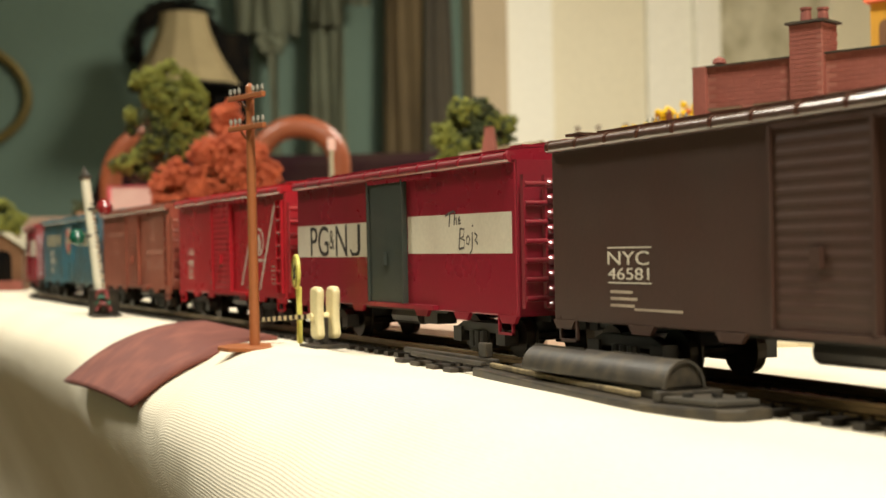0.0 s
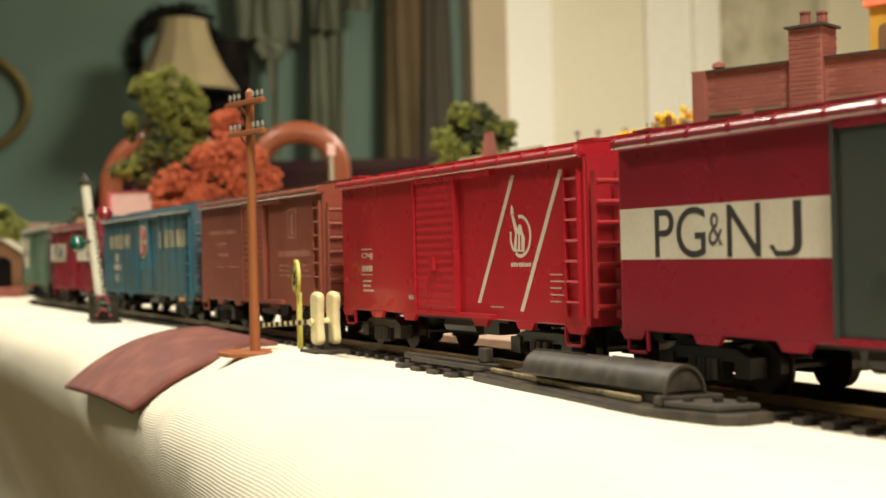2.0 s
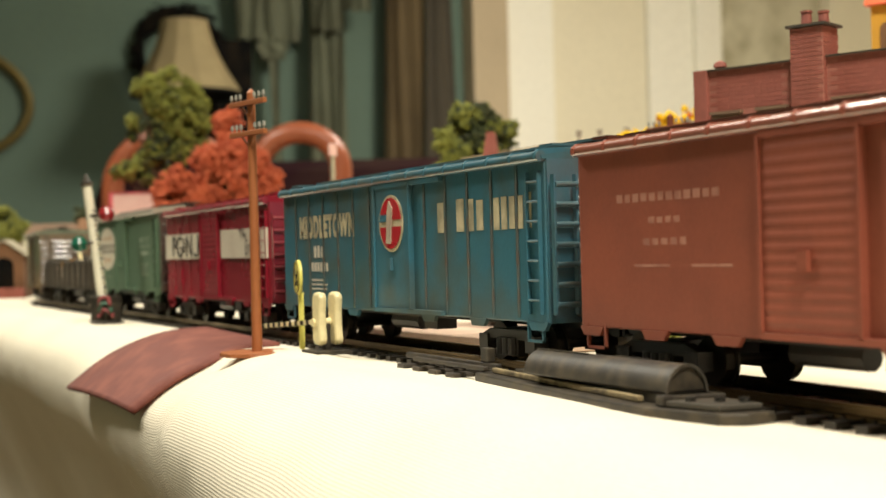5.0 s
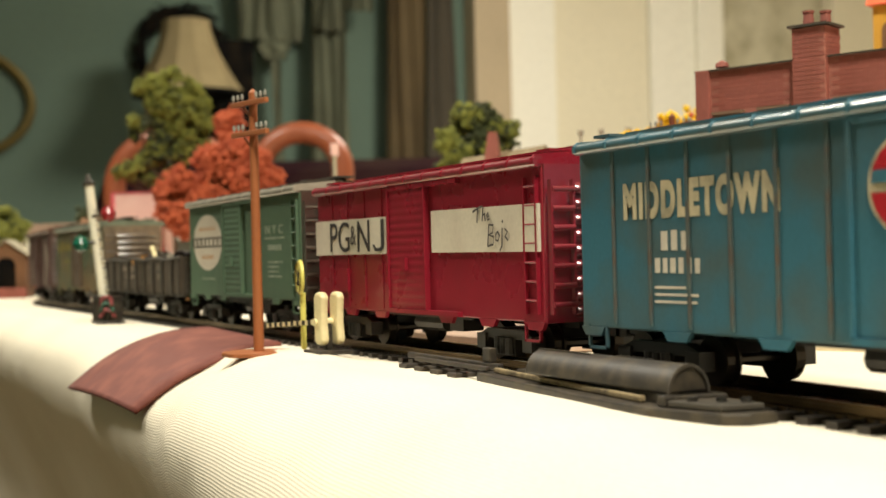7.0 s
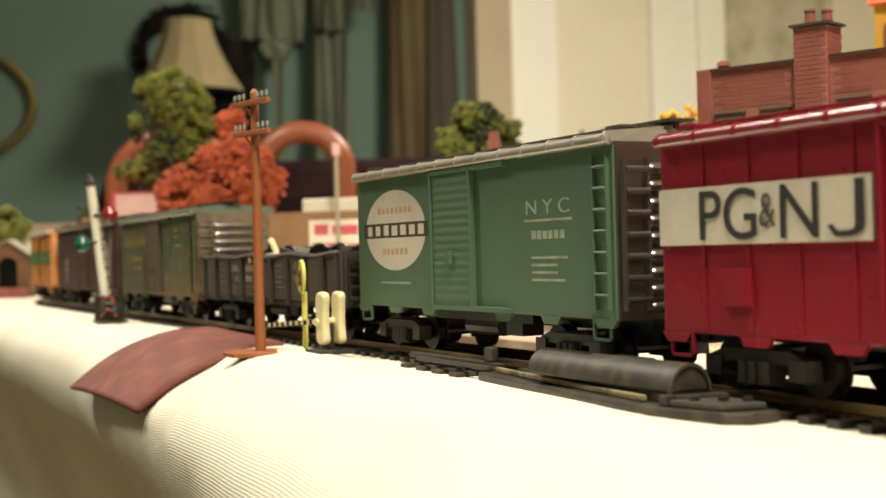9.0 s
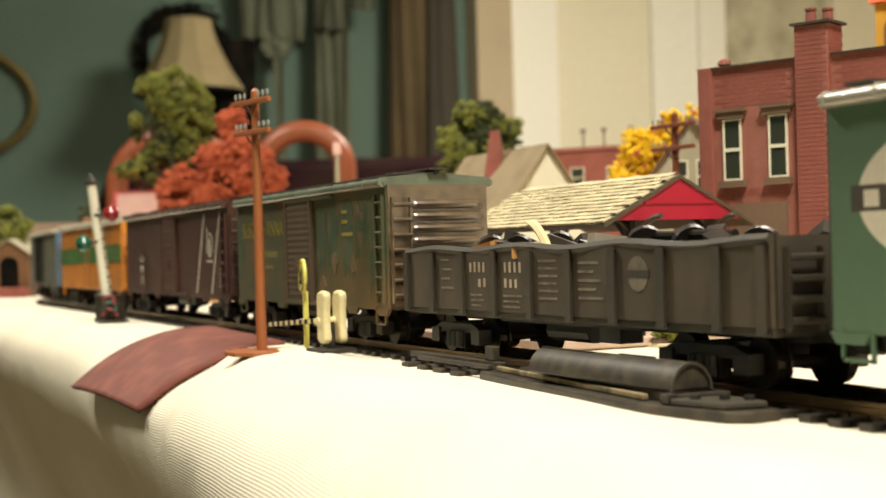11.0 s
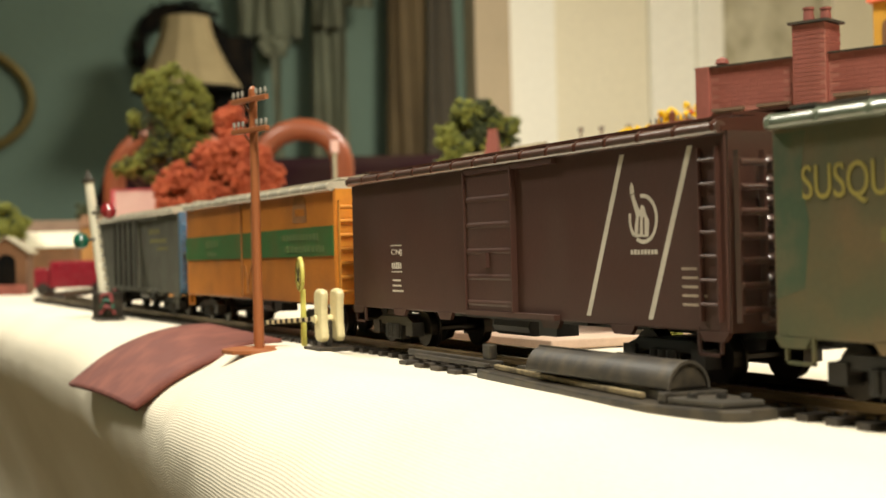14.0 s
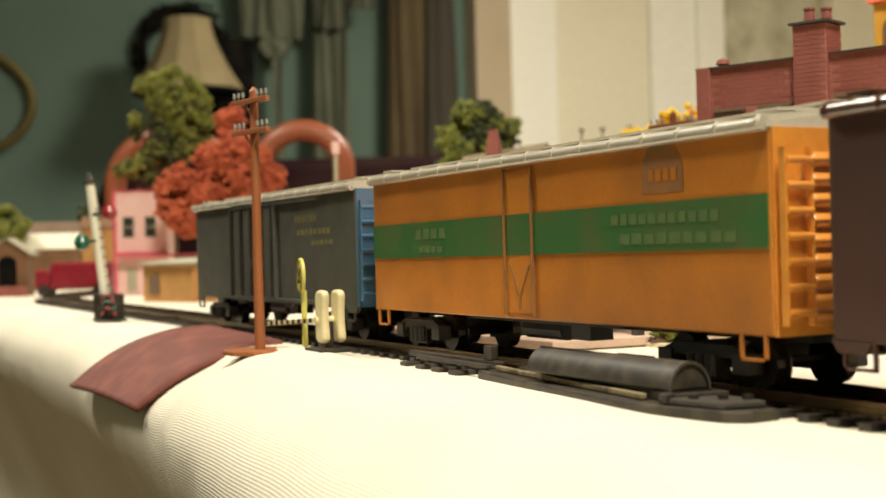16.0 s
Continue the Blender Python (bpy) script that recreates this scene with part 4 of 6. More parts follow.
def build_train():
    cars = []

    def box(offset, label, rear, front, *a, **k):
        """Rear and front are the ends of the body from the point at the given offset."""
        shift = (rear + front) / 2
        offset += shift
        k["door_x"] = k.get("door_x", 0.0) - shift
        c = boxcar(label, front - rear, *a, **k)
        c["shift"] = shift
        c["paint"] = a[0]
        cars.append((offset, c))
        return c
    # dark brown car at the head
    c = box(0.174, "dark brown boxcar with white lettering on the track", -0.0858, 0.0885, "umber", "roof_brown", "umber", zt=0.0483, side_ladder=False, seams=False)
    lettering("NYC", "letter", c, -0.0643, -0.0497, 0.0228, 0.0256)
    lettering("46581", "letter", c, -0.0643, -0.0497, 0.0198, 0.0222)
    bars(c, [(-0.0566, 0.0262, 0.0155, 0.0003), (-0.0566, 0.0190, 0.0155, 0.0003)], "letter")
    bars(c, text_block(-0.0575, 0.0170, 0.012, 3, 0.0014, 0.0006, 3) + [(-0.047, 0.0136, 0.016, 0.0005)], "letter_dim")
    # crimson with hand-painted band
    c = box(0.0, "crimson boxcar with hand-painted white band and dark door", -0.0765, 0.0710, "crimson", "crimson", "door_dark", door_x=-0.0016, door_style="plain", seams=False, side_ladder=False)
    decal(c, [(-0.0763, 0.0248), (-0.0145, 0.0248), (-0.0145, 0.0350), (-0.0763, 0.0350)], "band", name="painted_band")
    decal(c, [(0.0113, 0.0256), (0.0695, 0.0254), (0.0695, 0.0353), (0.0113, 0.0357)], "band", name="painted_band")
    initials(c, -0.0643, -0.0226, 0.0251, 0.0346, 0.0006)
    scrawl(c, 0.0345, 0.0272)
    # bright red
    c = box(-0.1565, "bright red boxcar with slanted white stripes", -0.0713, 0.0668, "scarlet", "scarlet", "scarlet", door_x=-0.0045, seams=False)
    decal(c, stroke(0.0180, 0.0145, 0.0360, 0.0448, 0.0017), "letter", name="white_stripe")
    decal(c, stroke(0.0390, 0.0130, 0.0575, 0.0448, 0.0017), "letter", name="white_stripe")
    liberty_emblem(c, 0.0390, 0.0305, 0.0050)
    lettering("CNJ", "letter", c, -0.0563, -0.0483, 0.0255, 0.0275)
    bars(c, [(-0.0523, 0.0284, 0.008, 0.0003)] + blocks(-0.0563, -0.0483, 0.0220, 0.0238, 5, 6) + [(-0.0523, 0.0210, 0.008, 0.0003)] + text_block(-0.0510, 0.019, 0.009, 3, 0.0014, 0.0005, 7), "letter")
    bars(c, text_block(0.0560, 0.0215, 0.008, 5, 0.0015, 0.0003, 8) + [(0.027, 0.0135, 0.006, 0.0004), (-0.022, 0.0145, 0.003, 0.0012)], "letter_dim")
    # oxide brown
    c = box(-0.313, "oxide brown boxcar with faded shield emblem", -0.0710, 0.0690, "oxide", "oxide", "oxide", door_x=0.0010, seams=False, walk_mat="roof_brown")
    key = [(0.0362, 0.0330), (0.0436, 0.0330), (0.0440, 0.0395), (0.0450, 0.0410), (0.0440, 0.0432), (0.0358, 0.0432), (0.0348, 0.0410), (0.0358, 0.0395)]
    decal(c, key, "letter_faint", name="shield_emblem")
    decal(c, [(0.0399 + (x - 0.0399) * 0.82, 0.0382 + (z - 0.0382) * 0.86) for x, z in key], "oxide", proud=0.0005, name="emblem_field")
    decal(c, stroke(0.0399, 0.0345, 0.0399, 0.0415, 0.0022), "letter_faint", proud=0.0006, name="emblem_letter")
    bars(c, blocks(0.0250, 0.0570, 0.0268, 0.0290, 14, 9) + text_block(0.0330, 0.0235, 0.013, 3, 0.0017, 0.0007, 10) + text_block(0.0510, 0.0235, 0.012, 3, 0.0017, 0.0007, 11), "letter_faint")
    bars(c, blocks(-0.0570, -0.0230, 0.0362, 0.0380, 12, 12) + blocks(-0.0460, -0.0350, 0.0318, 0.0332, 4, 13) + blocks(-0.0480, -0.0330, 0.0275, 0.0290, 5, 14) + [(-0.045, 0.0232, 0.012, 0.0006), (-0.026, 0.0232, 0.012, 0.0006)], "letter_faint")
    # weathered blue
    c = box(-0.487, "weathered blue ribbed boxcar with round red emblem", -0.0876, 0.0885, "blue", "blue", "blue", ribs=14, door_x=0.006, door_style="plain", zt=0.0480, rib_mat="rust_blue")
    lettering("MIDDLETOWN", "cream_letter", c, -0.0712, -0.0238, 0.0327, 0.0402, 0.00012, bold=0.0006)
    bars(c, blocks(0.0330, 0.0385, 0.0322, 0.0405, 1, 16, 0.8) + blocks(0.0440, 0.0600, 0.0322, 0.0405, 3, 17) + blocks(0.0640, 0.0830, 0.0322, 0.0405, 5, 18), "cream_letter", proud=0.00012)
    bars(c, blocks(-0.0592, -0.0496, 0.0264, 0.0303, 3, 19, 0.6) + blocks(-0.0613, -0.0460, 0.0220, 0.0250, 6, 20, 0.6) + text_block(-0.0530, 0.0190, 0.016, 3, 0.0014, 0.0005, 21), "letter", proud=0.00012)
    decal(c, disc(0.006, 0.0357, 0.0080), "cream_letter", proud=0.0013, name="emblem")
    decal(c, disc(0.006, 0.0357, 0.0072, 20, 8, 172), "scarlet", proud=0.0015, name="emblem_half")
    decal(c, disc(0.006, 0.0357, 0.0072, 20, 188, 352), "scarlet", proud=0.0015, name="emblem_half")
    decal(c, [(-0.001, 0.0362), (0.005, 0.0362), (0.006, 0.0382), (-0.0005, 0.0382)], "blue", proud=0.0017, name="emblem_bar")
    decal(c, [(0.0035, 0.0300), (0.0065, 0.0300), (0.0078, 0.0400), (0.0058, 0.0420), (0.0045, 0.0390)], "letter_dim", proud=0.0018, name="emblem_figure")
    # crimson, ribbed
    c = box(-0.661, "crimson ribbed boxcar with hand-painted white band", -0.0726, 0.0699, "crimson", "crimson", "crimson", ribs=11, door_x=-0.0018, zt=0.0470, rib_end=-0.01)
    decal(c, [(-0.0724, 0.0272), (-0.0160, 0.0272), (-0.0160, 0.0378), (-0.0724, 0.0380)], "band", proud=0.0008, name="painted_band")
    decal(c, [(0.0135, 0.0272), (0.0692, 0.0268), (0.0692, 0.0378), (0.0135, 0.0382)], "band", proud=0.0008, name="painted_band")
    initials(c, -0.0595, -0.0175, 0.0280, 0.0372, 0.0010)
    scrawl(c, 0.0380, 0.0290, 0.0011)
    bars(c, [(-0.050, 0.0160, 0.008, 0.0070)], "crimson", proud=0.0009, name="tack_board")
    # jade green
    c = box(-0.818, "jade green boxcar with white disc emblem and grey roof", -0.0710, 0.0675, "jade", "roof_grey", "jade", end="soot", zt=0.0495, zb=0.0120, door_x=-0.0065, door_w=0.0225, seams=False, walk_mat="soot")
    decal(c, [(-0.0440 + 0.0205 * math.cos(t), 0.0337 + 0.0114 * math.sin(t)) for t in [2 * math.pi * i / 40 for i in range(40)]], "band", name="emblem")
    decal(c, [(-0.0660, 0.0316), (-0.0220, 0.0316), (-0.0220, 0.0358), (-0.0660, 0.0358)], "soot", proud=0.0005, name="emblem_bar")
    bars(c, blocks(-0.0645, -0.0235, 0.0322, 0.0352, 7, 22, 0.62), "band", proud=0.0008)
    bars(c, blocks(-0.0560, -0.0320, 0.0384, 0.0402, 8, 23) + blocks(-0.0530, -0.0350, 0.0268, 0.0286, 6, 24), "faded_orange", proud=0.0007)
    lettering("N Y C", "letter_pale_green", c, 0.0310, 0.0500, 0.0352, 0.0385)
    bars(c, [(0.0405, 0.0335, 0.021, 0.0006)] + blocks(0.0330, 0.0480, 0.0295, 0.0315, 6, 25) + text_block(0.0420, 0.0250, 0.018, 4, 0.0017, 0.0006, 26), "letter_pale_green")
    bars(c, [(-0.044, 0.0185, 0.020, 0.0006)], "letter_pale_green")
    cars.append((-0.9795, gondola()))
    # faded moss green
    c = box(-1.141, "faded moss green boxcar with peeling yellow lettering", -0.0722, 0.0710, "moss", "moss_roof", "soot_door", end="worn_tan", door_x=-0.001, door_style="ribbed", seams=False, walk_mat="soot", zt=0.0470)
    decal(c, [(-0.0720, 0.0170), (-0.0650, 0.0190), (-0.0635, 0.0300), (-0.0655, 0.0380), (-0.0640, 0.0455), (-0.0720, 0.0455)], "moss_dark", proud=0.0003, name="paint_patch")
    lettering("SUSQUEHANNA", "letter_yellow", c, -0.0650, -0.0184, 0.0328, 0.0396, 0.0012)
    bars(c, blocks(-0.0480, -0.0260, 0.0265, 0.0290, 7, 41) + blocks(-0.0440, -0.0300, 0.0222, 0.0240, 5, 42), "letter_yellow_dim")
    for n, (xa, xb, zlo, zhi) in enumerate(((0.0120, 0.0214, 0.0222, 0.0408), (0.0243, 0.0331, 0.0226, 0.0402), (0.0366, 0.0456, 0.0200, 0.0440), (0.0470, 0.0566, 0.0270, 0.0428), (0.0585, 0.0640, 0.0150, 0.0440))):
        rnd = random.Random(60 + n)
        w, top = xb - xa, [(xa + (xb - xa) * (0.5 - 0.5 * math.cos(math.pi * i / 8)), zhi - 0.0024 + 0.0024 * math.sin(math.pi * i / 8)) for i in range(9)]
        ragged = [(xb - w * i / 9, zlo + rnd.uniform(-0.002, 0.0045)) for i in range(10)]
        decal(c, top + ragged, "moss_dark", proud=0.0003 + 0.00012 * n, name="paint_patch")
    for n, (px, pz, pr) in enumerate(((0.0500, 0.0400, 0.0019), (0.0530, 0.0385, 0.0014), (0.0515, 0.0312, 0.0024), (0.0190, 0.0170, 0.0030), (0.0300, 0.0245, 0.0026), (0.0450, 0.0235, 0.0022))):
        rnd = random.Random(80 + n)
        decal(c, [(px + pr * math.cos(a) * rnd.uniform(0.6, 1.2), pz + pr * 1.3 * math.sin(a) * rnd.uniform(0.6, 1.2)) for a in [2 * math.pi * i / 12 for i in range(12)]], "rust_blotch", proud=0.0012 + 0.0001 * n, name="rust_patch")
    bars(c, [(0.0392, 0.0395, 0.0046, 0.0011), (0.0392, 0.0365, 0.0046, 0.0011), (0.0411, 0.0326, 0.0086, 0.0011)], "letter_yellow", proud=0.0020)
    # dark brown, long
    c = box(-1.315, "long dark brown boxcar with slanted white stripes", -0.0903, 0.0885, "tuscan", "roof_brown", "tuscan", door_x=-0.0012, door_style="panels", seams=False)
    decal(c, stroke(0.0417, 0.0122, 0.0557, 0.0455, 0.0016), "letter", name="white_stripe")
    decal(c, stroke(0.0644, 0.0122, 0.0784, 0.0455, 0.0016), "letter", name="white_stripe")
    liberty_emblem(c, 0.0626, 0.0322, 0.0050)
    lettering("CNJ", "letter", c, -0.0615, -0.0545, 0.0255, 0.0275)
    bars(c, [(-0.058, 0.0284, 0.0075, 0.0003)] + blocks(-0.0615, -0.0545, 0.0220, 0.0238, 5, 30) + [(-0.058, 0.0210, 0.0075, 0.0003)] + text_block(-0.0560, 0.0185, 0.010, 3, 0.0015, 0.0005, 31), "letter")
    bars(c, text_block(0.0790, 0.0220, 0.008, 5, 0.0017, 0.0005, 32), "letter_dim")
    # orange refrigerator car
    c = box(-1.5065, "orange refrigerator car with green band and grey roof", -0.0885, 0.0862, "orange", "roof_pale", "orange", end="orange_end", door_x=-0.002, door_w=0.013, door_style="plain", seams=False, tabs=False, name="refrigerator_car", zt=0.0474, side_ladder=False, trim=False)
    decal(c, [(-0.0880, 0.0252), (0.0858, 0.0260), (0.0858, 0.0356), (-0.0880, 0.0347)], "green_band", proud=0.0014, name="green_band")
    for x in (-0.0085, 0.0045):
        part("door_joint", Shape().box(x - c["shift"] - 0.0003, x - c["shift"] + 0.0003, -0.0174, -0.0164, 0.0115, 0.0460), "print_brown", c)
    for x0, z0, x1, z1 in ((-0.0062, 0.0232, -0.0022, 0.0160), (0.0026, 0.0232, -0.0018, 0.0160), (-0.0020, 0.0160, -0.0020, 0.0128)):
        decal(c, stroke(x0, z0, x1, z1, 0.0007), "print_brown", proud=0.0016, name="grime_streak")
    bars(c, blocks(-0.0590, -0.0400, 0.0302, 0.0330, 4, 33) + blocks(-0.0570, -0.0420, 0.0266, 0.0285, 4, 34), "letter_olive", proud=0.0018)
    bars(c, blocks(0.0370, 0.0730, 0.0312, 0.0335, 11, 35) + blocks(0.0400, 0.0780, 0.0272, 0.0295, 9, 36), "letter_olive", proud=0.0018)
    decal(c, [(0.0480, 0.0372), (0.0615, 0.0372), (0.0615, 0.0410)] + disc(0.05475, 0.0410, 0.00675, 12, 0, 180)[1:-1] + [(0.0480, 0.0410)], "print_brown", name="emblem")
    bars(c, blocks(0.0500, 0.0600, 0.0395, 0.0420, 4, 37), "orange", proud=0.0008)
    # slate, last
    c = box(-1.698, "grimed slate boxcar with blue ends", -0.0885, 0.0885, "slate", "roof_pale", "slate", end="blue_end", door_x=-0.010, door_w=0.052, door_style="plain", seams=False, zt=0.0470, side_ladder=False)
    for x in (-0.034, -0.022, -0.010, 0.002, 0.014):
        part("door_rod", Shape().tube((x, -0.0180, 0.0125), (x, -0.0180, 0.0450), 0.0006, seg=8), "truck", c)
    bars(c, blocks(0.0340, 0.0560, 0.0378, 0.0402, 6, 38) + blocks(0.0360, 0.0680, 0.0335, 0.0355, 8, 39) + blocks(0.0500, 0.0700, 0.0300, 0.0316, 5, 40), "letter_yellow_dim")
    return cars


def gondola():
    L, zb, zt, W = 0.152, 0.0105, 0.0273, 0.033
    hl, hw = L / 2, W / 2
    car = freight_base("gondola", "soot grey gondola loaded with wheels and scrap", L, "soot", zb)
    car["half"], car["paint"] = hl, "soot"
    part("floor_deck", Shape().box(-hl, hl, -hw, hw, zb, zb + 0.0015), "soot", car)
    for sgn in (-1, 1):
        part("side", Shape().box(-hl, hl, sgn * hw - 0.0005, sgn * hw + 0.0005, zb + 0.0016, zt), "gondola_side", car)
        bent = [(-hl + L * i / 24, sgn * hw + 0.0004 * math.sin(i * 1.3), zt + 0.0005 * math.sin(i * 0.9 + sgn)) for i in range(25)]
        part("top_rail", Shape().sweep(bent, 0.0011, 6), "soot", car)
        part("end", Shape().box(sgn * hl - 0.0006, sgn * hl + 0.0006, -hw + 0.0006, hw - 0.0006, zb + 0.0016, zt + 0.0010), "soot", car)
        for x in (-0.0745, -0.0585, -0.0413, -0.0241, -0.0069, 0.0103, 0.0275, 0.0447, 0.0619, 0.0745):
            part("stake", Shape().prism([(x - 0.0012, -0.0012), (x + 0.0012, -0.0012), (x + 0.0005, 0.0), (x - 0.0005, 0.0)], "z", zb + 0.0005, zt - 0.0006), "soot", car, m=pose(0, sgn * (hw + 0.0004), 0) if sgn < 0 else pose(0, hw + 0.0004, 0, 0, 0, 0) @ Matrix.Diagonal((1, -1, 1, 1)))
    ladder(car, 4, 0.0075, zt - zb - 0.002, "soot", pose(hl + 0.0012, -hw + 0.0058, zb + 0.001, 0, 0, 90))
    bars(car, blocks(-0.0385, -0.0290, 0.0216, 0.0242, 4, 41, 0.38) + blocks(-0.0205, -0.0110, 0.0216, 0.0242, 4, 42, 0.38) + blocks(-0.0340, -0.0285, 0.0180, 0.0202, 2, 43, 0.42) + blocks(-0.0205, -0.0130, 0.0180, 0.0202, 3, 44, 0.42), "letter_dim", proud=0.00062)
    bars(car, text_block(-0.0330, 0.0158, 0.009, 3, 0.0013, 0.0005, 45) + text_block(-0.0155, 0.0158, 0.010, 3, 0.0013, 0.0005, 46) + text_block(0.0020, 0.0240, 0.011, 6, 0.0017, 0.0006, 47) + text_block(0.0185, 0.0235, 0.010, 5, 0.0019, 0.0006, 48) + text_block(-0.0500, 0.0245, 0.008, 4, 0.0024, 0.0006, 49), "letter_grey", proud=0.00062)
    decal(car, disc(0.0360, 0.0215, 0.0036), "letter_grey", proud=0.00062, name="emblem")
    decal(car, [(0.0320, 0.0208), (0.0400, 0.0208), (0.0400, 0.0222), (0.0320, 0.0222)], "soot", proud=0.0007, name="emblem_bar")
    # the load rides with the car
    rnd = random.Random(12)
    for x, yy, z, r, tilt in ((-0.0575, 0.000, 0.0270, 0.0042, 62), (-0.0490, 0.004, 0.0270, 0.0040, 40), (-0.0275, 0.003, 0.0272, 0.0042, 58), (0.0145, 0.000, 0.0274, 0.0042, 60), (0.0285, 0.002, 0.0272, 0.0042, 66), (0.0520, 0.001, 0.0262, 0.0042, 40)):
        w = Shape().tube((0, -0.0012, 0), (0, 0.0012, 0), r, seg=22).tube((0, -0.0016, 0), (0, 0.0016, 0), r * 0.35, seg=14)
        part("scrap_wheel", w, "wheel_dark", car, "rusty black scrap wheel", m=pose(x, yy, z, tilt * 0.3, 0, tilt))
    for x in (0.0215, 0.0360):
        part("scrap_axle", Shape().tube((x - 0.006, 0.001, 0.0292), (x + 0.006, 0.003, 0.0290), 0.0011), "wheel", car, "bare steel axle")
    part("scrap_pipe", Shape().tube((-0.0452, -0.001, 0.0272), (-0.0272, 0.001, 0.0282), 0.0011), "roof_grey", car, "grey scrap pipe")
    part("scrap_plank", Shape().sweep([(0.0080 * u, 0, -0.0064 * u ** 1.6) for u in [i / 6 for i in range(7)]], 0.0012, 6), "cream", car, "bent pale plank", m=pose(-0.0288, -0.004, 0.0334))
    for i in range(26):
        x, yy = rnd.uniform(-0.07, 0.07), rnd.uniform(-0.012, 0.012)
        part("scrap_piece", Shape().box(-rnd.uniform(0.002, 0.008), rnd.uniform(0.002, 0.008), -0.002, 0.002, -0.0012, 0.0012), rnd.choice(("roof_grey", "soot", "tan", "wheel_dark", "letter_dim")), car, m=pose(x, yy, rnd.uniform(0.0235, 0.0285), rnd.uniform(-25, 25), rnd.uniform(-25, 25), rnd.uniform(0, 180)))
    part("scrap_bed", Shape().box(-hl + 0.002, hl - 0.002, -hw + 0.002, hw - 0.002, zb + 0.0016, 0.0235), "wheel_dark", car, "heap of dark scrap")
    return car


# ---- things on the layout ----
def flat_ring(n, r):
    return [(r * math.cos(2 * math.pi * i / n), r * math.sin(2 * math.pi * i / n)) for i in range(n)]


def telephone_pole(label, place, turn, height, arm, arms, mm, base=True):
    pole = thing("telephone_pole", label, "pole", Matrix.Translation(place) @ pose(0, 0, 0, 0, 0, turn))
    part("pole", Shape().tube((0, 0, 0), (0, 0, height), 0.0017, 0.0013, 12).tube((0, 0, height), (0, 0, height + 0.0012), 0.0013, 0.0003, 12), mm, pole, smooth=True)
    if base:
        s = Shape().prism([(x * (1 + 0.06 * math.sin(3 * i)), y * (1 + 0.05 * math.cos(2 * i))) for i, (x, y) in enumerate(flat_ring(24, 0.0115))], "z", -0.0008, 0.0006)
        part("foot_disc", s, mm, pole, bevel=0.0003)
    for z, dy in arms:
        bar = part("crossarm", Shape().box(-arm / 2, arm / 2, dy - 0.0008, dy + 0.0008, z - 0.0008, z + 0.0008), mm, pole, bevel=0.0002)
        for k in (-0.46, -0.33, -0.20, 0.20, 0.33, 0.46):
            part("insulator", Shape().lathe([(0.0002, z + 0.0008), (0.0002, z + 0.0014), (0.0005, z + 0.0016), (0.0005, z + 0.0026), (0.0003, z + 0.0032)], (k * arm, dy, 0), 8), "insulator", bar, smooth=True)
        for sx in (-1, 1):
            part("brace", Shape().tube((sx * arm * 0.16, dy, z - 0.001), (0, dy * 0.5, z - 0.0048), 0.0004, seg=6), mm, bar)
    return pole


def build_gate():
    """Crossing gate seen end on: two counterweights, a striped arm, a black stand."""
    g = thing("crossing_gate", "cream crossing gate with striped arm and counterweights", "crossing gate", Matrix.Translation((-0.1905, -0.0262, TABLE + 0.0030)) @ pose(0, 0, 0, 0, 0, 184))
    part("stand", Shape().box(-0.006, 0.006, -0.0055, 0.0055, -0.0008, 0.0006).box(-0.0012, 0.0012, -0.0010, 0.0010, 0.0005, 0.0085), "black", g, bevel=0.0003)
    for k, yy in (("a", -0.0026), ("b", 0.0026)):
        out = [(-0.0045, 0.0032), (-0.0030, 0.0020), (0.0005, 0.0020), (0.0018, 0.0034), (0.0018, 0.0162), (0.0005, 0.0178), (-0.0030, 0.0178), (-0.0045, 0.0165), (-0.0038, 0.0120), (-0.0038, 0.0078)]
        part("counterweight", Shape().prism(out, "y", yy - 0.0013, yy + 0.0013), "cream", g, bevel=0.0011)
    part("pivot", Shape().tube((0, -0.0045, 0.0088), (0, 0.0045, 0.0088), 0.0012), "cream", g)
    me, md = Shape().box(0, 0.0022, -0.0009, 0.0009, -0.0007, 0.0007).mesh("arm_piece", "cream"), Shape().box(0, 0.0022, -0.0009, 0.0009, -0.0007, 0.0007).mesh("arm_piece", "black")
    for i in range(24):
        part("arm_stripe", me if i % 2 else md, "cream", g, m=pose(0.0015 + 0.0022 * i, 0, 0.0088 - 0.00014 * i))
    return g


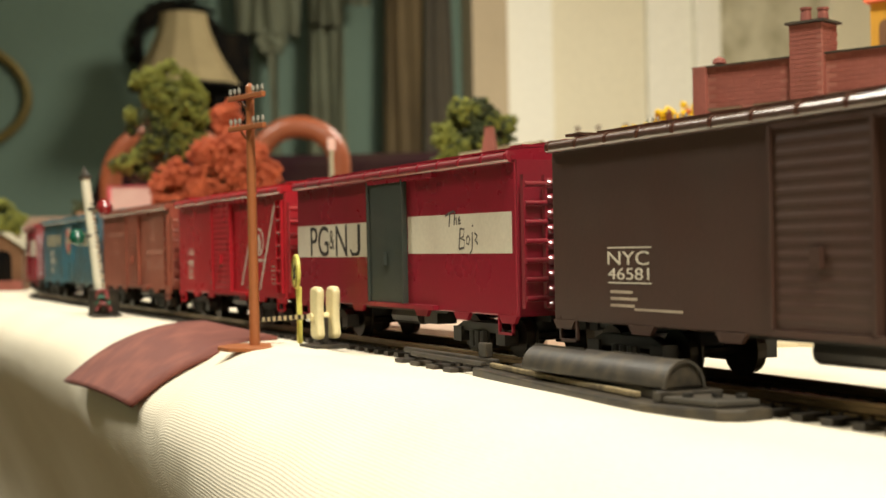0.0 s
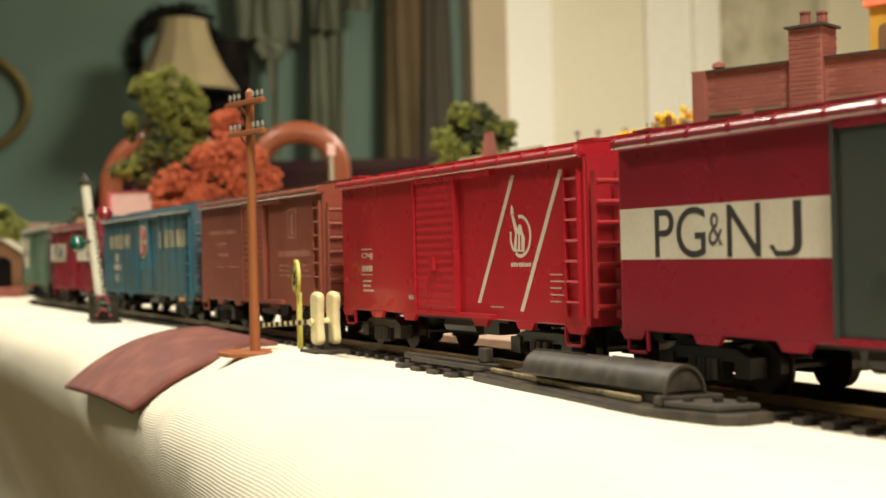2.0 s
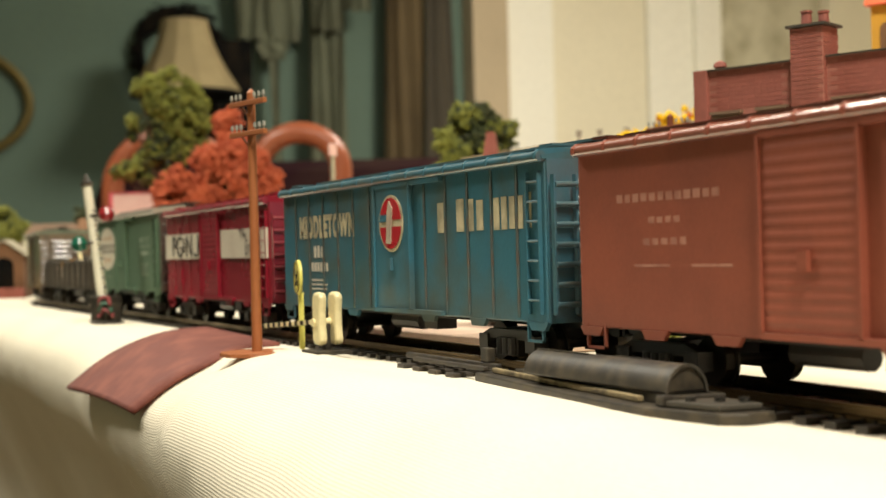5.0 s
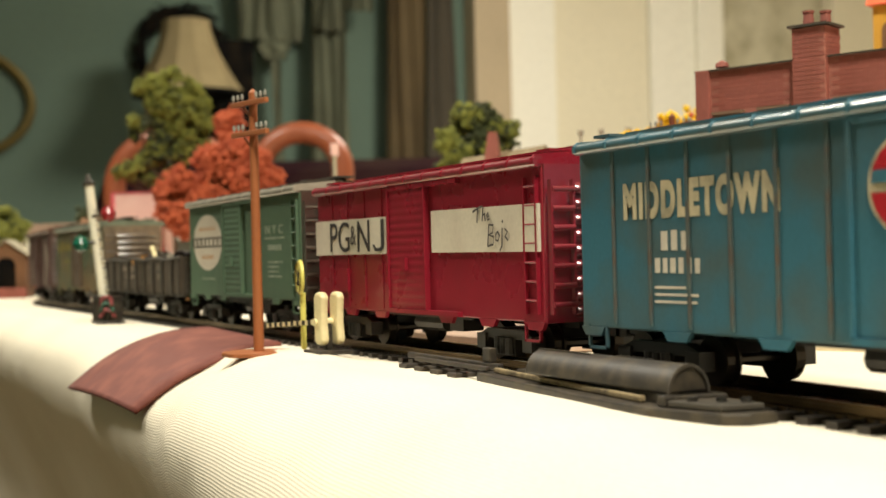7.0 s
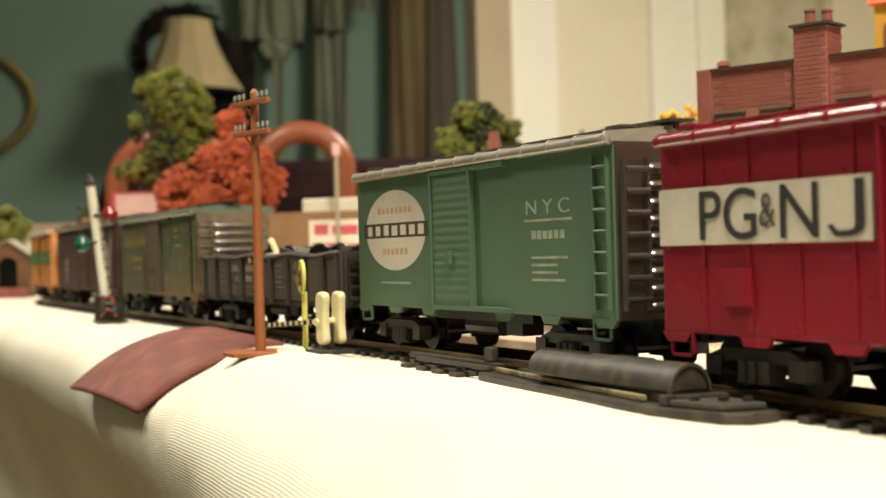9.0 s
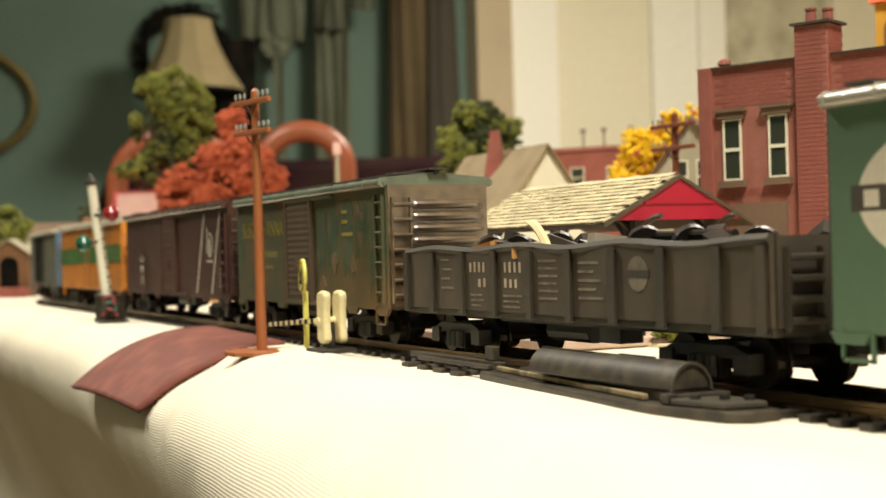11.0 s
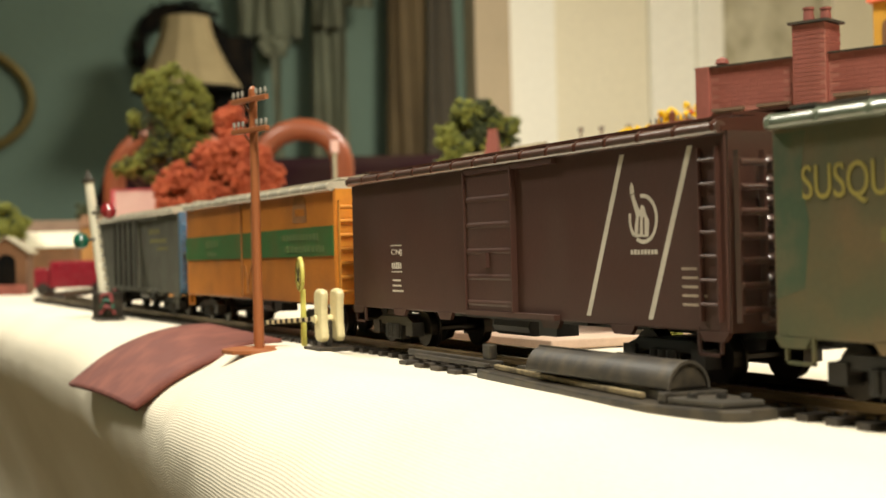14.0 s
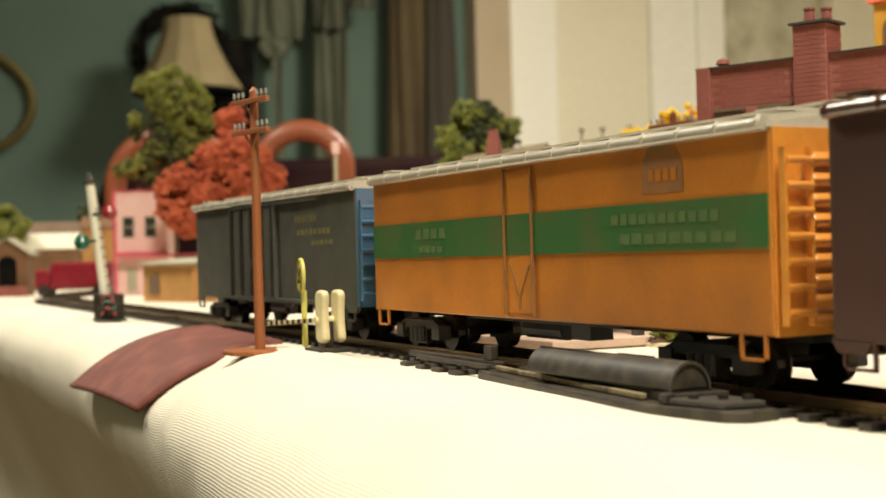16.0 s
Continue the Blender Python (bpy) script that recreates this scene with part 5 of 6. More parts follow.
def build_sign():
    s = thing("crossing_sign", "pale yellow round crossing sign on a post", "sign", Matrix.Translation((-0.2115, -0.0262, TABLE + 0.0028)) @ pose(0, 0, 0, 0, 0, -10))
    part("post", Shape().box(-0.0008, 0.0008, -0.0008, 0.0008, -0.0012, 0.0175), "yellow", s, bevel=0.0002)
    part("disc", Shape().prism([(0.0048 * math.cos(a), 0.0222 + 0.0055 * math.sin(a)) for a in [2 * math.pi * i / 28 for i in range(28)]], "y", -0.0012, -0.0001), "yellow", s, bevel=0.0003)
    part("mark", Shape().prism([(-0.0024, 0.0200), (-0.0019, 0.0196), (0.0024, 0.0244), (0.0019, 0.0248)], "y", -0.0014, -0.0012), "letter_black", s)
    part("mark", Shape().prism([(-0.0024, 0.0244), (-0.0019, 0.0248), (0.0024, 0.0200), (0.0019, 0.0196)], "y", -0.0016, -0.00141), "letter_black", s)
    part("border", Shape().sweep([(0.0042 * math.cos(a), -0.0013, 0.0222 + 0.0048 * math.sin(a)) for a in [2 * math.pi * i / 28 for i in range(29)]], 0.0003, 6), "letter_yellow", s)


def build_signal():
    lean = pose(0, 0, 0, -7.5, 0, -64) @ pose(0, 0, 0, 0, -7.0, 0)
    g = thing("signal_mast", "white banded signal mast with red and green lamps", "signal", Matrix.Translation((-0.484, -0.0300, TABLE)))
    part("foot", Shape().prism([(0.012, -0.008), (0.016, 0.002), (0.005, 0.008), (-0.010, 0.006), (-0.012, -0.006)], "z", 0.0002, 0.002), "black", g, bevel=0.0004)
    part("relay_box", Shape().box(-0.006, 0.006, -0.005, 0.005, 0.002, 0.0145), "black", g, bevel=0.0006, m=pose(0, 0, 0, 0, 0, 26))
    for k, mm in enumerate(("wire_red", "wire_green", "wire_red")):
        pts = [(0.002 + 0.011 * u, -0.0065 + 0.001 * math.sin(9 * u + k), 0.004 + 0.003 * k + 0.004 * math.sin(3.1 * u)) for u in [i / 8 for i in range(9)]]
        part("wire", Shape().sweep(pts, 0.0009, 6), mm, g, m=pose(0, 0, 0, 0, 0, 26))
    mast = part("mast", Shape().tube((0, 0, 0.0145), (0, 0, 0.070), 0.0027, 0.0023, 14), "white", g, m=pose(0, 0, 0, 0, 0, 63.8) @ pose(0, 0, 0, 0, -6.5, 0), smooth=True)
    for i in range(9):
        z = 0.018 + 0.0048 * i
        part("ladder_rung", Shape().box(0.0020, 0.0040, -0.0036, -0.0026, z, z + 0.0008), "black", mast)
    part("cap", Shape().tube((0, 0, 0.070), (0, 0, 0.0715), 0.0031).tube((0, 0, 0.0715), (0, 0, 0.076), 0.0022, 0.0004), "black", mast)
    for x, z, mm in ((0.0085, 0.0545, "red_lens"), (-0.0070, 0.0415, "green_lens")):
        part("lamp_arm", Shape().tube((0, -0.002, z), (x, -0.002, z), 0.0008), "black", mast)
        part("lamp_head", Shape().lathe([(0.0005, -0.0042), (0.0030, -0.0030), (0.0042, 0), (0.0030, 0.0030), (0.0005, 0.0042)], (x, -0.003, z), 14), mm, mast, smooth=True)


def build_ramp():
    """Bent card road ramp that climbs over the table edge to the crossing."""
    line_a = [(-0.371, -0.0705, -0.0238), (-0.362, -0.058, -0.0125), (-0.352, -0.046, -0.0052), (-0.345, -0.033, -0.0012), (-0.345, -0.0185, -0.0004)]
    line_b = [(-0.254, -0.0705, -0.0222), (-0.250, -0.058, -0.0128), (-0.247, -0.046, -0.0070), (-0.250, -0.033, -0.0036), (-0.255, -0.0185, -0.0024)]
    vs, fs = [], []

    def curve(line, u):
        k = min(3, int(u * 4))
        f = u * 4 - k
        p = [Vector(line[max(0, min(4, k + j))]) for j in (-1, 0, 1, 2)]
        return 0.5 * ((2 * p[1]) + (p[2] - p[0]) * f + (2 * p[0] - 5 * p[1] + 4 * p[2] - p[3]) * f * f + (3 * p[1] - p[0] - 3 * p[2] + p[3]) * f ** 3)
    n, w = 24, 8
    for i in range(n + 1):
        a, b = curve(line_a, i / n), curve(line_b, i / n)
        for j in range(w + 1):
            p = a.lerp(b, j / w)
            vs.append(p + Vector((0, 0, 0.0012 * math.sin(math.pi * j / w) * (1 - i / n))))
    for i in range(n):
        for j in range(w):
            k = i * (w + 1) + j
            fs.append((k, k + 1, k + w + 2, k + w + 1))
    ob = part("road_ramp", Shape().add(vs, fs), "ramp", smooth=True)
    mod = ob.modifiers.new("thickness", "SOLIDIFY")
    mod.thickness, mod.offset = 0.0016, -1
    tagged(ob, "maroon bent card road ramp over the table edge", "ramp")


def model_tree(label, place, trunk, blobs, mats, count, size, seed):
    """Trunk, limbs and a crown of many small foam clumps. Blobs: x, y, z, radius from the foot, share of dark clumps if
    given.
    """
    rnd = random.Random(seed)
    t = thing("model_tree", label, "tree", Matrix.Translation(place))
    part("trunk", Shape().tube((0, 0, 0), (0, 0, trunk), 0.0045, 0.002, 9), "bark", t)
    for x, y, z, r in [b[:4] for b in blobs]:
        part("limb", Shape().tube((0, 0, min(trunk * 0.8, z * 0.6)), (x, y, z), 0.0020, 0.0008, 6), "bark", t)
    g = (1 + 5 ** 0.5) / 2
    ico = [Vector(p).normalized() for p in ((-1, g, 0), (1, g, 0), (-1, -g, 0), (1, -g, 0), (0, -1, g), (0, 1, g), (0, -1, -g), (0, 1, -g), (g, 0, -1), (g, 0, 1), (-g, 0, -1), (-g, 0, 1))]
    tri = [(0, 11, 5), (0, 5, 1), (0, 1, 7), (0, 7, 10), (0, 10, 11), (1, 5, 9), (5, 11, 4), (11, 10, 2), (10, 7, 6), (7, 1, 8), (3, 9, 4), (3, 4, 2), (3, 2, 6), (3, 6, 8), (3, 8, 9), (4, 9, 5), (2, 4, 11), (6, 2, 10), (8, 6, 7), (9, 8, 1)]
    crowns = [Shape() for _ in mats]
    sizes = [b[3] ** 2 for b in blobs]
    for i in range(count):
        b = rnd.choices(blobs, sizes)[0]
        x, y, z, r = b[:4]
        d = Vector((rnd.gauss(0, 1), rnd.gauss(0, 1), rnd.gauss(0, 1))).normalized()
        c = Vector((x, y, z)) + d * r * rnd.uniform(0.5, 1.0) * (1 + 0.35 * noise.noise(d * 2.5 + Vector((x, y, z)) * 300))
        if noise.noise(c * 70 + Vector((seed, 0, 0))) < -0.20:
            continue
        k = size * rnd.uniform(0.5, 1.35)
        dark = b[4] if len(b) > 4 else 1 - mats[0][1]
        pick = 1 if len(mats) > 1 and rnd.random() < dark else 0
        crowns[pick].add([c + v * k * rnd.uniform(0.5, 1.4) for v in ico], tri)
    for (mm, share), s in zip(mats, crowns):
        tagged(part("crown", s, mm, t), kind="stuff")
    return t


def gable_house(name, label, m, w, d, h, ridge, wall, roof, over=0.003, along="x", windows=(), wm="glass", frame_m="white"):
    """A house with a gabled roof; w along x, d along y. The ridge runs along the given axis."""
    ho = thing(name, label, "model house", m)
    part("wall", Shape().box(-w / 2, w / 2, -d / 2, d / 2, 0, h), wall, ho)
    r = Shape()
    th = 0.0012
    if along == "x":
        part("gable", Shape().prism([(-d / 2, h + 0.0001), (d / 2, h + 0.0001), (0, ridge - 0.0004)], "x", -w / 2, w / 2), wall, ho)
        k = (ridge - h) / (d / 2)
        for sg in (-1, 1):
            part("roof", Shape().prism([(0, ridge), (sg * (d / 2 + over), h - over * k), (sg * (d / 2 + over), h - over * k + th), (0, ridge + th)], "x", -w / 2 - over, w / 2 + over), roof, ho)
    else:
        part("gable", Shape().prism([(-w / 2, h + 0.0001), (w / 2, h + 0.0001), (0, ridge - 0.0004)], "y", -d / 2, d / 2), wall, ho)
        k = (ridge - h) / (w / 2)
        for sg in (-1, 1):
            part("roof", Shape().prism([(0, ridge), (sg * (w / 2 + over), h - over * k), (sg * (w / 2 + over), h - over * k + th), (0, ridge + th)], "y", -d / 2 - over, d / 2 + over), roof, ho)
    for face, x, z, ww, hh in windows:
        house_window(ho, face, x, z, ww, hh, w, d, wm, frame_m)
    return ho


def house_window(ho, face, x, z, ww, hh, w, d, wm="glass", frame_m="white", lintel=None):
    """A window with frame, sashes and pane on the -y or the +x face."""
    m = pose(0, -d / 2, 0) if face == "front" else pose(w / 2, 0, 0, 0, 0, 90)
    win = part("window", Shape().box(x - ww / 2 - 0.0006, x - ww / 2, -0.0008, 0.0002, z, z + hh).box(x + ww / 2, x + ww / 2 + 0.0006, -0.0008, 0.0002, z, z + hh).box(x - ww / 2 - 0.0006, x + ww / 2 + 0.0006, -0.0008, 0.0002, z + hh, z + hh + 0.0006).box(x - ww / 2 - 0.0006, x + ww / 2 + 0.0006, -0.0008, 0.0002, z - 0.0006, z).box(x - ww / 2, x + ww / 2, -0.0007, 0.0002, z + hh * 0.47, z + hh * 0.53), frame_m, ho, m=m)
    part("pane", Shape().box(x - ww / 2, x + ww / 2, -0.0003, 0.0001, z, z + hh), wm, win)
    if lintel:
        part("lintel", Shape().box(x - ww / 2 - 0.0022, x + ww / 2 + 0.0022, -0.0016, 0, z + hh + 0.0008, z + hh + 0.0032).box(x - ww / 2 - 0.0030, x + ww / 2 + 0.0030, -0.0022, 0, z + hh + 0.0030, z + hh + 0.0040), lintel, win)
        part("sill", Shape().box(x - ww / 2 - 0.0020, x + ww / 2 + 0.0020, -0.0020, 0, z - 0.0030, z - 0.0008), lintel, win)
    return win


def build_factory():
    W, D, H = 0.135, 0.075, 0.0888
    f = thing("brick_factory", "red brick factory with tall sash windows and chimney", "model building", Matrix.Translation((-0.1879, 0.1112, TABLE + 0.0023)) @ pose(0, 0, 0, 0, 0, 22.4) @ pose(W / 2, D / 2, 0))
    part("wall", Shape().box(-W / 2, W / 2, -D / 2, D / 2, 0, H), "mortar", f)
    part("parapet_cap", Shape().box(-W / 2 - 0.0010, W / 2 + 0.001, -D / 2 - 0.0012, -D / 2 + 0.003, H, H + 0.0005), "soot", f)
    part("corner_pier", Shape().box(-W / 2 - 0.0008, -W / 2 + 0.0045, -D / 2 - 0.0014, -D / 2 + 0.002, 0, H + 0.0005), "brick", f, bevel=0.0004)
    part("pier_cap", Shape().lathe([(0.0012, H + 0.0006), (0.0024, H + 0.0012), (0.0020, H + 0.0026), (0.0004, H + 0.0034)], (-W / 2 + 0.0085, -D / 2 + 0.001, 0), 10), "brick", f)
    u = -W / 2
    for x, z in ((0.0115, 0.0511), (0.0283, 0.0513), (0.0551, 0.0522), (0.0745, 0.0522), (0.0935, 0.0522), (0.115, 0.0522)):
        house_window(f, "front", u + x, z, 0.0056, 0.0195, W, D, lintel="stone")
    for x in (0.0551, 0.0745, 0.0935, 0.115):
        arch = [(u + x - 0.006, 0.0), (u + x + 0.006, 0.0), (u + x + 0.006, 0.034)] + [(u + x + 0.006 * math.cos(a), 0.034 + 0.005 * math.sin(a)) for a in [math.pi * i / 10 for i in range(1, 10)]] + [(u + x - 0.006, 0.034)]
        part("arched_opening", Shape().prism(arch, "y", -D / 2 - 0.0004, -D / 2 + 0.0006), "glass", f)
    part("patched_panel", Shape().box(u + 0.012, u + 0.031, -D / 2 - 0.0010, -D / 2, 0.012, 0.0425), "stone", f)
    ca, cb, ctop = u + 0.0358, u + 0.0472, 0.0990
    pil = part("chimney", Shape().box(ca, cb, -D / 2 - 0.0024, -D / 2 + 0.009, 0, ctop), "mortar", f, bevel=0.0003)
    part("chimney_cap", Shape().box(ca - 0.0010, cb + 0.0012, -D / 2 - 0.0034, -D / 2 + 0.010, ctop + 0.0001, ctop + 0.0009), "soot", pil)
    for x in (0.0040, 0.0080):
        part("chimney_pot", Shape().lathe([(0.0019, ctop + 0.001), (0.0016, ctop + 0.0048), (0.0019, ctop + 0.0051), (0.0019, ctop + 0.0058), (0.0013, ctop + 0.0058)], (ca + x, -D / 2 + 0.002 + (x - 0.004), 0), 12), "brick", pil)
    courses, flank = Shape(), Shape()
    for r in range(66):
        z = 0.0012 + 0.00148 * r
        for k in range(3):
            a = ca + 0.0002 + 0.0038 * k - (0.0019 if r % 2 else 0)
            b = min(cb - 0.0002, a + 0.0036)
            a = max(ca + 0.0002, a)
            courses.box(a, b, -D / 2 - 0.00248, -D / 2 - 0.0023, z - 0.00062, z + 0.00062)
            flank.box(cb - 0.0001, cb + 0.00008, -D / 2 - 0.0022 + (a - ca), -D / 2 - 0.0022 + (b - ca), z - 0.00062, z + 0.00062)
    tagged(part("chimney_brickwork", courses, "brick", pil), kind="stuff")
    tagged(part("flank_brickwork", flank, "brick", pil), kind="stuff")
    # courses of bricks on the face, those above the train
    me = Shape().box(-0.00228, 0.00228, -0.00008, 0.0004, -0.00067, 0.00067).mesh("brick", "brick")
    rest = Shape()
    n = 0
    wins = [(0.0115, 0.0511), (0.0283, 0.0513), (0.0551, 0.0522), (0.0745, 0.0522), (0.0935, 0.0522), (0.115, 0.0522)]
    for r in range(60):
        z = 0.0020 + 0.00145 * r
        for k in range(28):
            x = 0.0075 + 0.0048 * k + (0.0024 if r % 2 else 0)
            if x > W - 0.003 or 0.0334 < x < 0.0496:
                continue
            if any(abs(x - a) < 0.0082 and b - 0.0040 < z < b + 0.0242 for a, b in wins):
                continue
            if z < 0.045 and (0.010 < x < 0.034 or any(abs(x - a) < 0.0085 for a in (0.0551, 0.0745, 0.0935, 0.115))):
                continue
            if z > 0.048 and x < 0.080 and n < 300:
                part("brick", me, "brick", f, m=pose(u + x, -D / 2, z))
                n += 1
            else:
                rest.box(u + x - 0.00225, u + x + 0.00225, -D / 2 - 0.00008, -D / 2 + 0.0004, z - 0.00066, z + 0.00066)
    tagged(part("brickwork", rest, "brick", f), kind="stuff")
    slab = thing("factory_base", "pale card base under the brick factory", "base")
    part("slab", Shape().prism([(-0.205, 0.062), (-0.125, 0.062), (-0.118, 0.092), (-0.06, 0.115), (-0.06, 0.215), (-0.205, 0.19)], "z", TABLE + 0.0002, TABLE + 0.0022), "cream_card", slab, bevel=0.0003)


def build_station():
    """Open station shelter: shingled roof with crimson gables on posts."""
    st = thing("station_shelter", "open station shelter with shingled roof and crimson gable", "model building", Matrix.Translation((0, 0, TABLE)))
    x0, x1, yc, hw, ridge, eave = -0.255, -0.155, 0.0770, 0.0262, 0.0535, 0.0395
    k = (ridge - eave) / hw
    slope = math.atan(k)
    for sg in (-1, 1):
        # board coloured dark as the shadow in the gaps between shingles
        part("roof_board", Shape().prism([(yc, ridge - 0.0012), (yc + sg * (hw + 0.002), eave - 0.002 * k - 0.0012), (yc + sg * (hw + 0.002), eave - 0.002 * k), (yc, ridge)], "x", x0, x1), "shingle_gap", st)
    length = math.hypot(hw + 0.002, (hw + 0.002) * k)
    me = Shape().add([(-0.0022, 0, 0.0008), (0.0022, 0, 0.0008), (-0.0022, 0.0040, 0.0001), (0.0022, 0.0040, 0.0001), (-0.0022, 0, 0.0001), (0.0022, 0, 0.0001)], [(0, 1, 3, 2), (0, 4, 5, 1), (0, 2, 4), (1, 5, 3), (2, 3, 5, 4)]).mesh("shingle", "shingle")
    rnd = random.Random(3)
    rows = 12
    for r in range(rows):
        for i in range(21):
            x = x0 + 0.0024 + 0.00475 * i + (0.0022 if r % 2 else 0)
            if x > x1 - 0.002:
                continue
            y = yc - (length - length * r / rows) * math.cos(slope)
            z = ridge - (length - length * r / rows) * math.sin(slope)
            part("shingle", me, "shingle", st, m=pose(x, y, z + rnd.uniform(0, 0.0003), math.degrees(slope), 0, rnd.uniform(-2, 2)))
    part("gable_board", Shape().prism([(yc - hw, eave), (yc + hw, eave), (yc, ridge - 0.0014)], "x", x1 - 0.0016, x1 - 0.0006), "gable_red", st)
    part("gable_rail", Shape().box(x1 - 0.0006, x1 - 0.0001, yc - hw * 0.5, yc + hw * 0.5, eave + 0.005, eave + 0.006), "gable_red", st)
    for x in (x0 + 0.004, -0.205, x1 - 0.004):
        for y in (yc - 0.014, yc + 0.014):
            post = part("post", Shape().box(x - 0.0014, x + 0.0014, y - 0.0014, y + 0.0014, 0.0040, eave + 0.003), "soot", st)
            for sx in (-1, 1):
                part("brace", Shape().sweep([(x + sx * 0.013 * (1 - math.cos(a)), y, eave + 0.001 - 0.012 * (1 - math.sin(a))) for a in [math.pi / 2 * i / 6 for i in range(7)]], 0.0009, 6), "soot", post)
    for y in (yc - 0.014, yc + 0.014):
        part("beam", Shape().box(x0 + 0.002, x1 - 0.002, y - 0.0012, y + 0.0012, eave + 0.0031, eave + 0.0052), "soot", st)
    pl = thing("station_platform", "pinkish plaster station platform beside the track", "platform")
    part("slab", Shape().prism([(-0.285, 0.0245), (-0.155, 0.0300), (-0.150, 0.130), (-0.285, 0.130)], "z", TABLE + 0.0012, TABLE + 0.0040), "platform", pl, bevel=0.0004)
    part("step", Shape().box(-0.215, -0.160, 0.0215, 0.0242, TABLE + 0.0003, TABLE + 0.0024), "tan", pl, bevel=0.0003)


def build_far_things():
    """Houses, sheds and small pieces round the back of the loop."""
    z = TABLE
    # shed at the far bend
    sh = gable_house("small_shed", "small brown wooden shed with arched doorway", Matrix.Translation((-1.055, 0.003, z)) @ pose(0, 0, 0, 0, 0, 70), 0.034, 0.032, 0.040, 0.052, "shed", "grey_house", along="y", over=0.004)
    arch = [(-0.008, 0.0102), (0.008, 0.0102), (0.008, 0.030)] + [(0.008 * math.cos(a), 0.030 + 0.007 * math.sin(a)) for a in [math.pi * i / 10 for i in range(1, 10)]] + [(-0.008, 0.030)]
    part("doorway", Shape().prism(arch, "y", -0.0164, -0.0158), "iron", sh)
    part("sill_board", Shape().box(-0.018, 0.018, -0.024, -0.0165, 0.0001, 0.0100), "brick", sh)
    # pink house with its lean-to
    p = thing("pink_house", "pink plaster house with two rows of windows", "model house", Matrix.Translation((-0.945, 0.0980, z)) @ pose(0, 0, 0, 0, 0, 66))
    w, d, h = 0.044, 0.036, 0.088
    part("wall", Shape().box(-w / 2, w / 2, -d / 2, d / 2, 0, h), "pink", p, bevel=0.0004)
    part("cornice", Shape().box(-w / 2 - 0.001, w / 2 + 0.001, -d / 2 - 0.001, d / 2 + 0.001, h, h + 0.0012), "pink_dark", p)
    part("corner_board", Shape().box(-w / 2 - 0.0010, -w / 2 + 0.0020, -d / 2 - 0.0010, -d / 2 + 0.002, 0, h - 0.0001), "pink_dark", p)
    for x in (-0.010, 0.0085):
        house_window(p, "front", x, 0.050, 0.0085, 0.0165, w, d, "glass", "letter_dim")
    part("porch_roof", Shape().box(-w / 2 + 0.004, w / 2 + 0.025, -d / 2 - 0.012, -d / 2 - 0.0005, 0.0330, 0.0350), "pink_dark", p)
    part("door", Shape().box(-0.012, -0.004, -d / 2 - 0.0008, -d / 2, 0.004, 0.024), "grey_house", p)
    part("cornice_stone", Shape().box(-w / 2 - 0.0008, w / 2, -d / 2 - 0.0010, -d / 2 + 0.001, 0.0352, 0.0370), "pink_dark", p)
    s = thing("market_shack", "low tan wooden shack with pale flat roof", "model building", Matrix.Translation((-0.735, 0.078, z)) @ pose(0, 0, 0, 0, 0, 20))
    part("wall", Shape().box(-0.030, 0.030, -0.017, 0.017, 0, 0.0265), "tan", s, bevel=0.0005)
    part("roof", Shape().prism([(-0.020, 0.0266), (0.021, 0.0300), (0.021, 0.0315), (-0.020, 0.0281)], "x", -0.034, 0.033), "grey_house", s)
    part("hatch", Shape().box(-0.022, -0.010, -0.0178, -0.0171, 0.006, 0.020), "stone", s)
    # red road tanker and little things by the bend
    v = thing("toy_wagon", "crimson toy road wagon parked inside the bend", "toy vehicle", Matrix.Translation((-1.000, 0.0560, z)) @ pose(0, 0, 0, 0, 0, 66))
    part("body", Shape().box(-0.026, 0.026, -0.011, 0.011, 0.0065, 0.030), "crimson", v, bevel=0.002)
    part("cab", Shape().box(-0.040, -0.0265, -0.010, 0.010, 0.0065, 0.024), "crimson", v, bevel=0.002)
    for x in (-0.032, 0.016):
        for y in (-0.010, 0.010):
            part("wheel", Shape().tube((x, y - 0.0015, 0.0056), (x, y + 0.0015, 0.0056), 0.0055, seg=14), "truck", v)
    gable_house("white_roofed_house", "small brown house with a white snowy roof", Matrix.Translation((-1.265, 0.075, z)) @ pose(0, 0, 0, 0, 0, 75), 0.050, 0.04, 0.046, 0.060, "shed", "white", along="x")
    gable_house("tan_house", "tan house with flat-looking brown roof", Matrix.Translation((-1.330, 0.165, z)) @ pose(0, 0, 0, 0, 0, 70), 0.085, 0.05, 0.068, 0.080, "tan", "shed", along="x")
    gable_house("brown_house", "long dark brown house at the table's far end", Matrix.Translation((-1.480, 0.075, z)) @ pose(0, 0, 0, 0, 0, 75), 0.16, 0.05, 0.058, 0.078, "shed", "stone", along="x")
    # low store with a billboard, seen over the open wagon
    b = thing("billboard_store", "brown store with white flat roof and billboard", "model building", Matrix.Translation((-0.690, 0.168, z)) @ pose(0, 0, 0, 0, 0, 52))
    part("wall", Shape().box(-0.046, 0.036, -0.02, 0.02, 0, 0.062), "store_tan", b)
    part("roof", Shape().box(-0.020, 0.042, 0.002, 0.030, 0.0621, 0.0720), "white", b, bevel=0.001)
    part("billboard", Shape().box(-0.008, 0.030, -0.0215, -0.0202, 0.026, 0.056), "white", b)
    bb = Shape()
